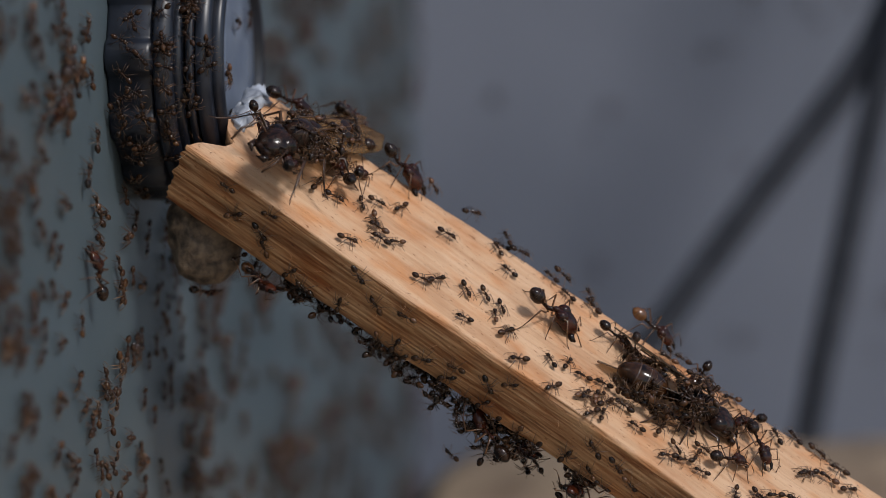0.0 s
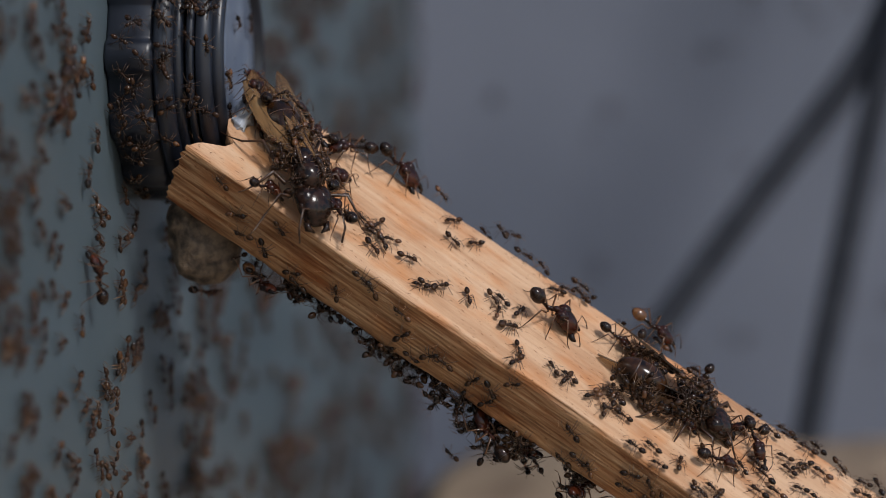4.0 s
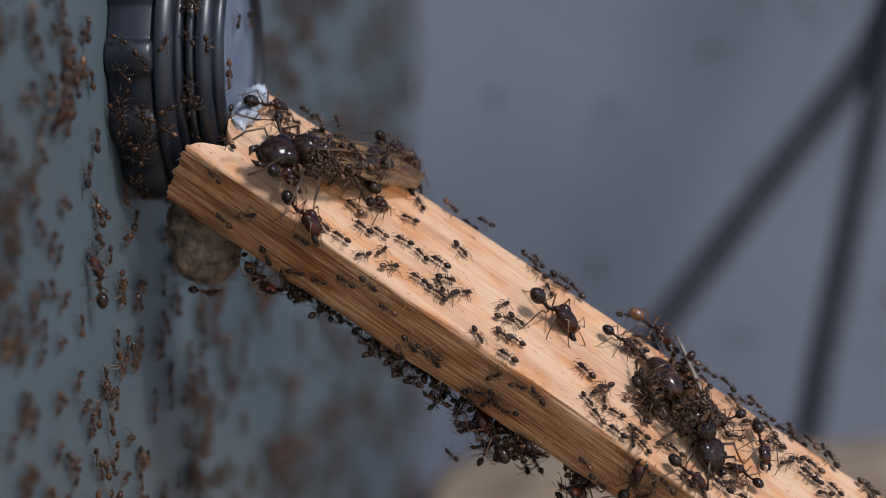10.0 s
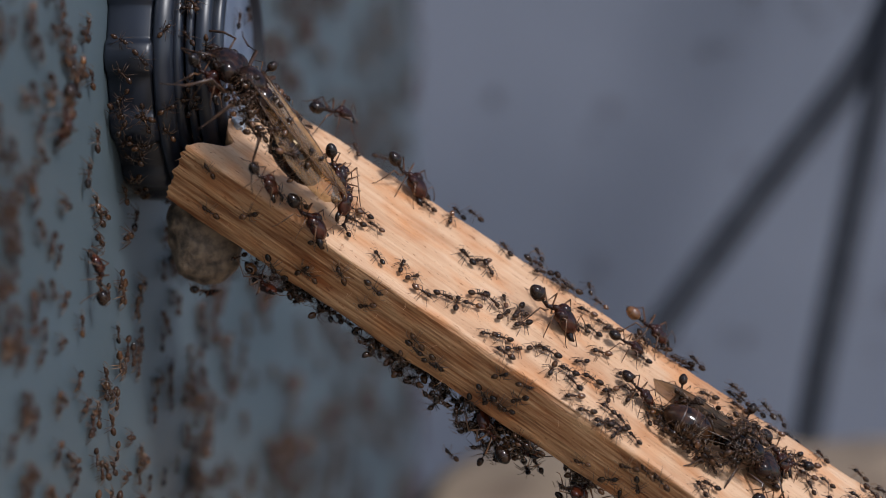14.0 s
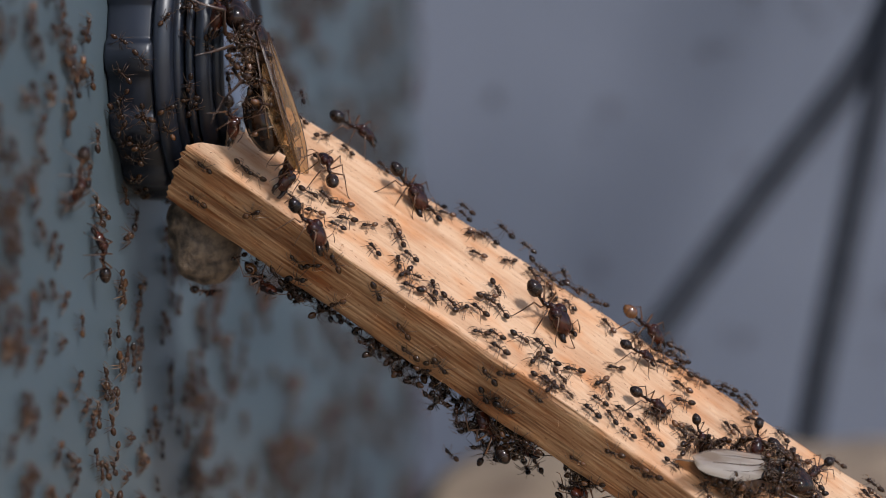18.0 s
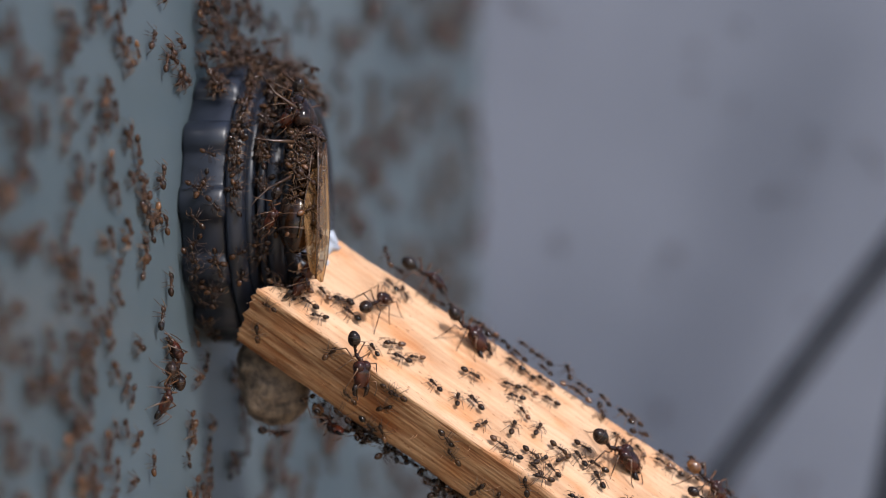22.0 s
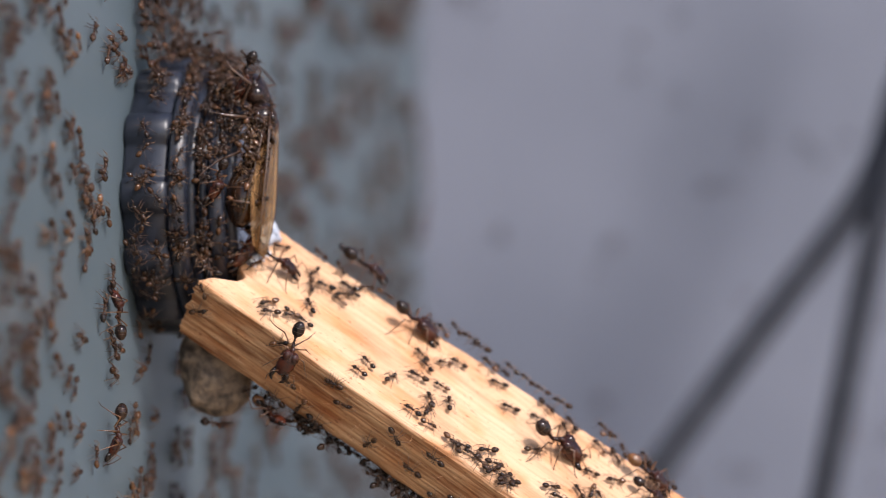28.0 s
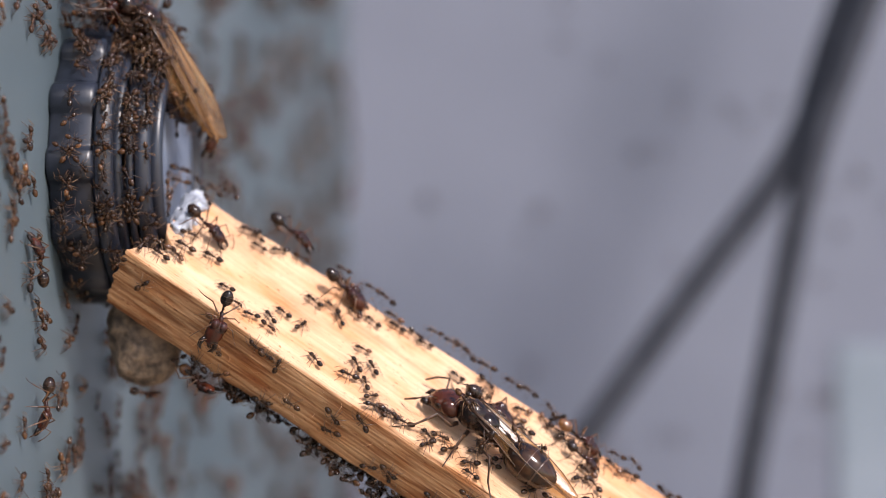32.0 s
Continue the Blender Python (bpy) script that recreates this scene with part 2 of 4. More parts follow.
def stick():
    bm = bmesh.new()
    rnd = random.Random(3)
    n_along, rings = 170, []
    prof = []
    across = [0.0, 0.012, 0.028] + [0.05 + 0.9 * k / 27 for k in range(28)] + [0.972, 0.988, 1.0]
    down = [0.0, 0.025, 0.055] + [0.09 + 0.82 * k / 17 for k in range(18)] + [0.945, 0.975, 1.0]
    prof += [(k, 1.0) for k in across]  # top, from the near edge to the far edge
    prof += [(1.0, k) for k in down[-2::-1]]
    prof += [(k, 0.0) for k in across[-2::-1]]
    prof += [(0.0, k) for k in down[1:-1]]
    bite = lambda v: -0.0443 + 0.0040 * math.exp(-((v - 0.0052) / 0.0026) ** 2) - 0.0012 * max(0.0, (v - 0.009) / 0.011)
    for i in range(n_along):
        s = (i / (n_along - 1)) ** 1.6
        ring = []
        for fv, fn in prof:
            u0 = bite(fv * 0.02) + 0.0035 * (1 - fn) * (-0.3) + 0.0011 * noise.noise((fv * 9, fn * 7, 3.1)) + 0.0004 * noise.noise((fv * 34, fn * 23, 8.1)) + 0.00035 * noise.noise((fv * 60, fn * 70, 5.2))
            u = u0 + s * (0.236 - u0)
            front, back = -0.0012 + 0.02 * u, 0.0194 + 0.035 * u
            low = -0.0096 + 0.028 * u
            v, nn = front + fv * (back - front), low * (1 - fn)
            # rounded, unevenly worn edges
            cv, cn = abs(fv - 0.5) * 2, abs(fn - 0.5) * 2
            r = 0.0008 * (1 + 0.7 * noise.noise((u * 110, round(fv) * 5, round(fn) * 3)) + 0.4 * noise.noise((u * 420, round(fv) * 9, round(fn) * 5)))
            dv, dn = min(v - front, back - v), min(-nn, nn - low)
            if dv < r and dn < r:
                far = math.hypot(r - dv, r - dn)
                v += (r - (r - dv) * r / far - dv) * (1 if fv < 0.5 else -1)
                nn += (r - (r - dn) * r / far - dn) * (1 if fn < 0.5 else -1)
            wob = 0.00010 * noise.noise((u * 160, v * 500, nn * 900)) + 0.00014 * noise.noise((u * 30, v * 90, nn * 90))
            if cn > 0.99:
                nn += wob
            if cv > 0.99:
                v += wob
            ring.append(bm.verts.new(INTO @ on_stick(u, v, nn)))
        rings.append(ring)
    k = len(prof)
    for r, q in zip(rings, rings[1:]):
        for j in range(k):
            bm.faces.new((r[j], q[j], q[(j + 1) % k], r[(j + 1) % k]))
    for ring in (rings[0], rings[-1]):
        mid = sum((v.co for v in ring), Vector()) / k
        c = bm.verts.new(mid + Vector((0.0008, 0, 0)))
        for j in range(k):
            bm.faces.new((ring[j], ring[(j + 1) % k], c))
    thing = new("wooden_stick")
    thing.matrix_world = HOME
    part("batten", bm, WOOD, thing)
    # loose fibres along the edges and the torn end
    for i in range(90):
        bm = bmesh.new()
        u = rnd.uniform(-0.044, 0.07)
        where = rnd.random()
        if where < 0.5:
            p, d = Vector((u, -0.0012 + 0.02 * u, -rnd.uniform(0.0005, 0.009))), Vector((rnd.uniform(-0.5, 1), -1, rnd.uniform(-0.6, 0.6)))
        elif where < 0.72:
            p, d = Vector((u, -0.0006, 0)), Vector((rnd.uniform(-1, 1), -0.6, 0.8))
        else:
            p, d = Vector((-0.045, rnd.uniform(0, 0.018), -rnd.uniform(0, 0.008))), Vector((-1, rnd.uniform(-0.4, 0.4), rnd.uniform(-0.3, 0.6)))
        d = d.normalized() * rnd.uniform(0.0006, 0.0018)
        tube(bm, [INTO @ on_stick(*q) for q in (p, p + d * 0.5 + Vector((0.0002, 0, 0.0001)), p + d)], (0.00004, 0.00003, 0.000012), 3)
        part("fibre", bm, WOOD, thing)
    tagged(thing, "pale square wooden stick with a torn end beside black port", "stick")


stick()


# port on the wall
def port():
    thing = new("port_fitting")
    thing.matrix_world = PORT
    f = 1.10e-3
    def lobes(a, r):
        w = math.cos(12 * a + 6.01)
        return r * (0.922 + 0.066 * max(0.0, w) ** 0.55 - 0.008 * max(0.0, -w))

    bm = bmesh.new()
    lathe(bm, [(0.0, 17.6 * f), (0.0, 18.6 * f), (0.5 * f, 19.2 * f), (5.6 * f, 19.2 * f), (6.3 * f, 18.7 * f), (6.5 * f, 17 * f)], 288, lobes)
    part("grip_nut", bm, BLACK, thing, "black plastic nut with a scalloped rim")
    bm = bmesh.new()
    lathe(bm, [(6.2 * f, 16.0 * f), (6.3 * f, 18.2 * f), (6.7 * f, 18.5 * f), (8.3 * f, 17.7 * f), (8.6 * f, 17.2 * f), (8.6 * f, 15.6 * f)], 96)
    part("flange", bm, BLACK, thing)
    for h, r, w, slope in ((8.4, 16.9, 1.2, 0.1), (10.0, 16.3, 1.0, 0.1), (11.2, 16.2, 1.8, 0.5)):
        bm = bmesh.new()
        lathe(bm, [(h * f, (r - 1.4) * f), (h * f, (r - 0.25) * f), ((h + 0.2) * f, r * f), ((h + w - 0.2) * f, (r - slope) * f), ((h + w) * f, (r - slope - 0.3) * f), ((h + w) * f, (r - 2.4) * f)], 96)
        part("ring", bm, BLACK, thing)
    bm = bmesh.new()
    lathe(bm, [(12.6 * f, 12.2 * f), (12.6 * f, 14.3 * f), (13.9 * f, 14.2 * f), (14.3 * f, 13.8 * f), (14.3 * f, 13.0 * f), (13.9 * f, 12.6 * f), (12.8 * f, 12.5 * f)], 96)
    part("lip", bm, BLACK, thing)
    bm = bmesh.new()
    lathe(bm, [(12.0 * f, 12.45 * f), (12.9 * f, 12.45 * f), (13.0 * f, 12.2 * f), (13.05 * f, 8.0 * f), (13.0 * f, 0.3 * f)], 96)
    part("face_plate", bm, GREY, thing, "smooth blue-grey plastic face plate")
    tagged(thing, "round black ribbed plastic port fitting mounted on the panel", "pipe fitting")


port()


def lump(name, mat, m, size, seed, rough, label, category, seg=40, boxy=1.0):
    bm = bmesh.new()
    for v in ball(bm, (0, 0, 0), size, seg, seg // 2):
        v.co = Vector([math.copysign(abs(c / k) ** boxy * k, c) for c, k in zip(v.co, size)])
        d = noise.noise_vector(v.co / max(size) * 2.1 + Vector((seed, 0, 0))) * 0.35 + noise.noise_vector(v.co / max(size) * 6 + Vector((seed, 5, 0))) * 0.14
        v.co += d * rough * max(size)
    ob = part(name, bm, mat, None)
    ob.matrix_world = m
    return tagged(ob, label, category)


# dried glue under the stick's end, and white sealant behind it
lump("glue_blob", GLUE, pose(-0.0343, 0.3290, 0.2346, 0, -10, 0), (0.0051, 0.0042, 0.0067), 2, 0.34,
     "lump of dirty dried glue hanging under the stick's end", "glue", 48, 0.72)
lump("white_sealant", WHITE, seat(-0.0452, 0.0140, -0.0012), (0.0017, 0.0042, 0.0026), 7, 0.8,
     "rough dab of white sealant between stick and port", "sealant")
lump("white_sealant", WHITE, seat(-0.0432, 0.0098, -0.0006), (0.0016, 0.0034, 0.0020), 3, 0.8,
     "rough dab of white sealant between stick and port", "sealant")
lump("beige_stone", STONE, pose(0.067, 0.530, 0.131), (0.076, 0.030, 0.0455), 4, 0.10, "long rounded beige stone lying on the table behind the stick", "stone", 64, 0.45)


def cable(label, pts, r):
    bm = bmesh.new()
    smooth = []
    q = [Vector(p) for p in pts]
    q = [q[0] * 2 - q[1]] + q + [q[-1] * 2 - q[-2]]
    for i in range(1, len(q) - 2):
        for k in range(8):
            s = k / 8
            smooth.append(0.5 * ((2 * q[i]) + (q[i + 1] - q[i - 1]) * s + (2 * q[i - 1] - 5 * q[i] + 4 * q[i + 1] - q[i + 2]) * s * s
                                 + (3 * q[i] - q[i - 1] - 3 * q[i + 1] + q[i + 2]) * s ** 3))
    smooth.append(q[-2])
    tube(bm, smooth, [r] * len(smooth), 12)
    return tagged(part("cable", bm, CABLE, None), label, "cable", "hanging cables")


cable("thick black rubber cable hanging slantwise before the panel", ((0.1564, 0.5547, 0.4112), (0.1147, 0.5518, 0.3021), (0.1034, 0.5499, 0.2709), (0.0787, 0.5480, 0.2377), (0.0540, 0.5461, 0.2049), (0.0190, 0.5451, 0.1552), (-0.0009, 0.5441, 0.1251), (-0.0154, 0.5438, 0.0985)), 0.0039)
cable("black rubber cable hanging almost straight down", ((0.1612, 0.5480, 0.4112), (0.1170, 0.5451, 0.2974), (0.1051, 0.5433, 0.2642), (0.0953, 0.5423, 0.2187), (0.0877, 0.5413, 0.1805), (0.0787, 0.5404, 0.1251), (0.0742, 0.5403, 0.0985)), 0.0036)

# flat stand-in on the panel for a pale container, placed to fit the camera's view
bm = bmesh.new()
box(bm, 0.1318, 0.30, corner.y - 0.0012, corner.y - 0.0003, 0.10, 0.217)
bmesh.ops.bevel(bm, geom=bm.edges[:], offset=0.0003, segments=1, affect="EDGES")
tagged(part("plastic_sheet", bm, TUB, None, "", False), "flat pale blue sheet standing in for a pale container", "sheet")


# ---- ants ----
MM = 0.001
MOVES = []


def mesh_of(name, mat, build, origin=(0, 0, 0), smooth=True):
    bm = bmesh.new()
    build(bm)
    o = Vector(origin)
    for v in bm.verts:
        v.co = (v.co - o) * MM
    return finish(bm, name, mat, smooth), o * MM


def limb(name, mat, pts, radii, sides=5):
    return mesh_of(name, mat, lambda b: tube(b, pts, radii, sides), pts[0])


def add(thing, name, made, label=""):
    me, at = made
    ob = part(name, me, None, thing, label)
    ob.location = at
    return ob


def minor(gait, hind, shin):
    """A small worker, three millimetres long, facing +x, feet at z = 0."""
    ant = new("worker_ant")
    rnd = random.Random(gait * 7 + 1)
    add(ant, "head", mesh_of("head", BROWN, lambda b: (ball(b, (1.10, 0, 0.80), (0.39, 0.35, 0.29), 12, 8, pose(0, 0, 0, 0, 18, 0), 0.12),
                                                        tube(b, ((1.36, 0.13, 0.66), (1.58, 0.10, 0.56), (1.66, 0.0, 0.52)), (0.07, 0.06, 0.02), 4),
                                                        tube(b, ((1.36, -0.13, 0.66), (1.58, -0.10, 0.56), (1.66, 0.0, 0.52)), (0.07, 0.06, 0.02), 4))))
    add(ant, "thorax", mesh_of("thorax", BROWN, lambda b: (ball(b, (0.52, 0, 0.84), (0.30, 0.20, 0.20), 10, 6), ball(b, (0.18, 0, 0.80), (0.30, 0.16, 0.17), 10, 6))))
    add(ant, "petiole", mesh_of("petiole", LEG, lambda b: (tube(b, ((-0.02, 0, 0.74), (-0.42, 0, 0.74)), (0.06, 0.07), 5), ball(b, (-0.16, 0, 0.80), (0.09, 0.09, 0.13), 8, 5),
                                                           ball(b, (-0.36, 0, 0.78), (0.10, 0.11, 0.12), 8, 5))))
    add(ant, "gaster", mesh_of("gaster", hind, lambda b: ball(b, (-0.92, 0, 0.80), (0.56, 0.40, 0.37), 12, 8, pose(0, 0, 0, 0, 8, 0), -0.18)))
    for side in (1, -1):
        for k, (x, reach) in enumerate(((0.58, 0.95), (0.36, 0.05), (0.12, -1.0))):
            sway = (0.28 if (k + (side > 0) + gait) % 2 else -0.22) + rnd.uniform(-0.1, 0.1)
            r = reach * 0.75 + sway
            add(ant, "leg", limb("leg", shin, ((x, side * 0.14, 0.70), (x + 0.35 * r, side * 0.62, 0.98), (x + 0.85 * r, side * 1.05, 0.42), (x + 1.25 * r, side * 1.38, 0.02)),
                                 (0.072, 0.056, 0.042, 0.022), 4))
        s2 = rnd.uniform(-0.12, 0.12)
        add(ant, "antenna", limb("antenna", STRAW, ((1.34, side * 0.12, 0.86), (1.62, side * (0.5 + s2), 1.02), (1.95, side * (0.52 + s2), 0.74), (2.22, side * (0.40 + s2), 0.52)),
                                 (0.036, 0.030, 0.034, 0.040), 4))
    return ant


def major(big, hind, droop=24, raise_=22, jaws=0.45, turn=0):
    """A soldier with a heavy heart-shaped head; big scales the head, about nine millimetres long."""
    ant = new("soldier_ant")
    tilt = pose(0, 0, 0, 0, 0, turn) @ pose(0, 0, 0, 0, droop, 0)
    neck = Vector((1.30, 0, 2.75))
    on = lambda x, y, z: neck + tilt.to_3x3() @ (Vector((x, y, z)) * big)
    th = tilt

    def skull(b):
        for y in (0.62, -0.62):
            ball(b, on(0.7, y, 0.05), (1.0 * big, 0.86 * big, 0.98 * big), 16, 10, th)
        ball(b, on(1.85, 0, 0.0), (2.05 * big, 1.42 * big, 1.05 * big), 20, 12, th)
        ball(b, on(2.95, 0, -0.1), (0.95 * big, 1.2 * big, 0.72 * big), 16, 8, th)
    head = add(ant, "head", mesh_of("head", RED, skull), "glossy dark red-brown head")
    for y in (1, -1):
        def jaw(b, y=y):
            tube(b, (on(3.25, y * 0.85, -0.15), on(4.0, y * 1.15, -0.25), on(4.75, y * (0.85 + jaws * 0.4), -0.35), on(5.2, y * (0.2 + jaws * 0.7), -0.4)),
                 (0.46 * big, 0.42 * big, 0.32 * big, 0.06), 8)
        add(ant, "mandible", mesh_of("mandible", CHITIN, jaw))
        eye = mesh_of("eye", CHITIN, lambda b: ball(b, on(2.1, y * 1.36, 0.25), (0.2, 0.1, 0.2), 8, 6))
        me, at = eye
        part("eye", me, None, head)
        a = on(3.1, y * 0.55, 0.5)
        add(ant, "antenna", limb("antenna", SHANK, (a, a + Vector((0.5, y * 1.5, 0.7)), a + Vector((1.5, y * 1.7, -0.6)), a + Vector((2.1, y * 1.3, -1.7))), (0.1, 0.09, 0.09, 0.1), 5))
    add(ant, "thorax", mesh_of("thorax", RED, lambda b: (ball(b, (0.85, 0, 2.75), (0.72, 0.50, 0.54), 14, 9), ball(b, (0.1, 0, 2.5), (0.80, 0.36, 0.40), 12, 8),
                                                         ball(b, (-0.45, 0, 2.45), (0.42, 0.36, 0.42), 10, 7))))
    up = Matrix.Rotation(radians(raise_), 3, "Y")
    root = Vector((-0.75, 0, 2.4))
    back = lambda x, z: root + up @ Vector((x, 0, z))
    add(ant, "petiole", mesh_of("petiole", CHITIN, lambda b: (tube(b, (root, back(-1.5, 0.1)), (0.18, 0.22), 6), ball(b, back(-0.5, 0.2), (0.24, 0.28, 0.42), 10, 6),
                                                              ball(b, back(-1.15, 0.2), (0.27, 0.36, 0.4), 10, 6))))

    def rear(b):
        ball(b, back(-2.75, 0.25), (1.5, 1.18, 1.12), 20, 12, Matrix.Rotation(radians(raise_), 4, "Y"), -0.12)
    tail = add(ant, "gaster", mesh_of("gaster", hind, rear))
    for dx in (-0.45, 0.35):
        def seam(b, dx=dx):
            r = math.sqrt(1 - (dx / 1.5) ** 2)
            pts = [back(-2.75 + dx, 0.25) + up @ Vector((0, 1.19 * r * math.cos(k * math.tau / 24), 1.13 * r * math.sin(k * math.tau / 24))) for k in range(25)]
            tube(b, pts, [0.035] * 25, 4)
        part("seam", mesh_of("seam", LEG, seam)[0], None, tail)
    rnd = random.Random(int(big * 100))
    for y in (1, -1):
        for x, reach in ((1.1, 2.6), (0.35, 0.1), (-0.3, -3.4)):
            q = reach + rnd.uniform(-0.5, 0.5)
            add(ant, "leg", limb("leg", SHANK, ((x, y * 0.4, 2.25), (x + 0.1 * q, y * 0.8, 2.1), (x + 0.55 * q, y * 2.3, 3.5), (x + 0.85 * q, y * 3.2, 1.6), (x + 1.1 * q, y * 3.9, 0.35), (x + 1.3 * q, y * 4.4, 0.03)),
                                 (0.22, 0.18, 0.15, 0.105, 0.07, 0.05), 6))
    return ant


def chord(s, width):
    """The leading edge's set-in and the breadth of a wing at s along it."""
    tip = max(0.0, (s - 0.5) / 0.5)
    w = width * (0.2 + 0.8 * math.sin(min(1, s * 1.7) * math.pi / 2) ** 1.1) * math.sqrt(max(0.002, 1 - tip ** 2.2))
    return width * 0.42 * tip ** 2.4, w


def blade(length, width, fold):
    """A wing blade with a straight leading edge and a rounded tip, lying back along -x from its root."""
    def build(b):
        rows = []
        for i in range(17):
            s = i / 16
            lead, w = chord(s, width)
            row = []
            for j in range(6):
                t = j / 5
                row.append(b.verts.new((-length * s, -(lead + w * t) * fold, -0.9 * s * s - 0.35 * t * t * w * 0.5 + 0.18 * math.sin(j * 2.2) * s)))
            rows.append(row)
        for r, q in zip(rows, rows[1:]):
            for j in range(5):
                b.faces.new((r[j], r[j + 1], q[j + 1], q[j]))
    return build


def queen(spread, film, shell, raised=-3, face_shell=None):
    """A winged queen, nineteen millimetres from jaws to tail; spread tilts the wings outwards in degrees."""
    ant = new("winged_queen_ant")
    head = add(ant, "head", mesh_of("head", face_shell or shell, lambda b: (ball(b, (6.9, 1.0, 3.1), (1.6, 1.45, 1.35), 18, 11), ball(b, (6.9, -1.0, 3.1), (1.6, 1.45, 1.35), 18, 11),
                                                                             ball(b, (7.8, 0, 2.75), (2.5, 2.3, 1.5), 24, 14, pose(0, 0, 0, 0, 24, 0)), ball(b, (9.1, 0, 2.0), (1.3, 1.75, 0.95), 18, 10, pose(0, 0, 0, 0, 24, 0)))))
    for y in (1, -1):
        part("eye", mesh_of("eye", CHITIN, lambda b: ball(b, (8.2, y * 2.12, 2.95), (0.55, 0.28, 0.5), 12, 8))[0], None, head)
        add(ant, "mandible", mesh_of("mandible", CHITIN, lambda b: tube(b, ((9.7, y * 1.3, 1.7), (10.5, y * 1.3, 1.35), (11.0, y * 0.4, 1.15)), (0.5, 0.45, 0.08), 8)))
        add(ant, "antenna", limb("antenna", LEG, ((8.6, y * 0.7, 2.9), (9.6, y * 2.6, 4.0), (11.2, y * 3.2, 2.4), (12.4, y * 2.9, 0.9)), (0.18, 0.15, 0.16, 0.15), 6))
    add(ant, "thorax", mesh_of("thorax", DULL, lambda b: (ball(b, (3.9, 0, 3.9), (2.4, 2.1, 2.1), 24, 14), ball(b, (1.6, 0, 3.9), (2.0, 1.8, 1.8), 20, 12), ball(b, (5.4, 0, 3.3), (1.1, 1.5, 1.3), 16, 9),
                                                         ball(b, (0.2, 0, 3.2), (1.0, 1.2, 1.3), 14, 8))))
    add(ant, "petiole", mesh_of("petiole", CHITIN, lambda b: (ball(b, (-1.1, 0, 2.9), (0.6, 0.75, 1.1), 12, 8), ball(b, (-2.2, 0, 2.8), (0.7, 1.0, 1.1), 12, 8))))
    gaster = add(ant, "gaster", mesh_of("gaster", GASTER, lambda b: ball(b, (-6.4, 0, 3.0), (4.3, 2.6, 2.45), 28, 18, None, -0.08)), "glossy black-brown swollen gaster")
    for k, x in enumerate((-4.2, -6.0, -7.8)):
        r = math.sqrt(max(0.05, 1 - ((x + 6.4) / 4.3) ** 2))
        part("band", mesh_of("band", LEG, lambda b: lathe_at(b, x, r * 2.62, r * 2.47, 3.0))[0], None, gaster, "thin brown seam between the plates")
    for y in (1, -1):
        for name, root, length, width, lift in (("forewing", (4.4, y * 1.5, 5.6), 18.5, 4.6, 0), ("hindwing", (2.9, y * 1.6, 5.0), 12.0, 3.2, 5)):
            me, at = mesh_of(name, film, blade(length, width, y))
            wing = part(name, me, None, ant, "translucent wing with brown veins")
            wing.matrix_basis = pose(root[0] * MM, root[1] * MM, root[2] * MM, y * (12 + lift), raised - lift, -y * (spread + lift * 0.7))
            for t0, t1, end in ((0.02, 0.02, 0.97), (0.25, 0.2, 0.9), (0.45, 0.5, 0.8), (0.6, 0.75, 0.7)):
                pts = []
                for i in range(7):
                    s = end * i / 6
                    lead, w = chord(s, width)
                    t = t0 + (t1 - t0) * i / 6
                    pts.append((-length * s, -(lead + w * t) * y, -0.9 * s * s - 0.35 * t * t * w * 0.5 + 0.03))
                part("vein", mesh_of("vein", LEG, lambda b: tube(b, pts, [0.11 - 0.011 * i for i in range(7)], 4))[0], None, wing)
        for x, reach in ((4.8, 5.0), (3.0, -0.5), (1.2, -6.0)):
            add(ant, "leg", limb("leg", LEG, ((x, y * 1.2, 2.0), (x + 0.1 * reach, y * 2.0, 1.6), (x + 0.5 * reach, y * 4.4, 3.6), (x + 0.8 * reach, y * 6.0, 1.4), (x + 1.1 * reach, y * 7.2, 0.3), (x + 1.25 * reach, y * 7.9, 0.05)),
                                 (0.34, 0.3, 0.25, 0.15, 0.09, 0.06), 7))
    return ant


def lathe_at(b, x, ry, rz, zc):
    ring = []
    for dx, k in ((-0.12, 0.985), (0, 1.006), (0.12, 0.985)):
        ring.append([b.verts.new((x + dx, k * ry * math.cos(a), zc + k * rz * math.sin(a))) for a in [j * math.tau / 28 for j in range(28)]])
    for r, q in zip(ring, ring[1:]):
        for j in range(28):
            b.faces.new((r[j], r[(j + 1) % 28], q[(j + 1) % 28], q[j]))


# surfaces: the pose of an ant at two coordinates on a face, heading turned from the first towards the second
near_edge = lambda u: -0.0012 + 0.02 * u
far_edge = lambda u: 0.0194 + 0.035 * u
under = lambda u: -0.0096 + 0.028 * u
UPRIGHT = Matrix(((0, 0, 1, 0), (0, -1, 0, 0), (1, 0, 0, 0), (0, 0, 0, 1)))
on_top = lambda u, v, a, h=0.0: seat(u, v, h) @ pose(0, 0, 0, 0, 0, a)
on_side = lambda u, n, a, h=0.0: seat(u, near_edge(u) - h, n) @ pose(0, 0, 0, 90) @ pose(0, 0, 0, 0, 0, a)
on_back = lambda u, n, a, h=0.0: seat(u, far_edge(u) + h, n) @ pose(0, 0, 0, -90) @ pose(0, 0, 0, 0, 0, a)
on_base = lambda u, v, a, h=0.0: seat(u, v, under(u) - h) @ pose(0, 0, 0, 180) @ pose(0, 0, 0, 0, 0, a)
on_wall = lambda z, y, a, h=0.0: PORT @ pose(h, y, z) @ UPRIGHT @ pose(0, 0, 0, 0, 0, a)


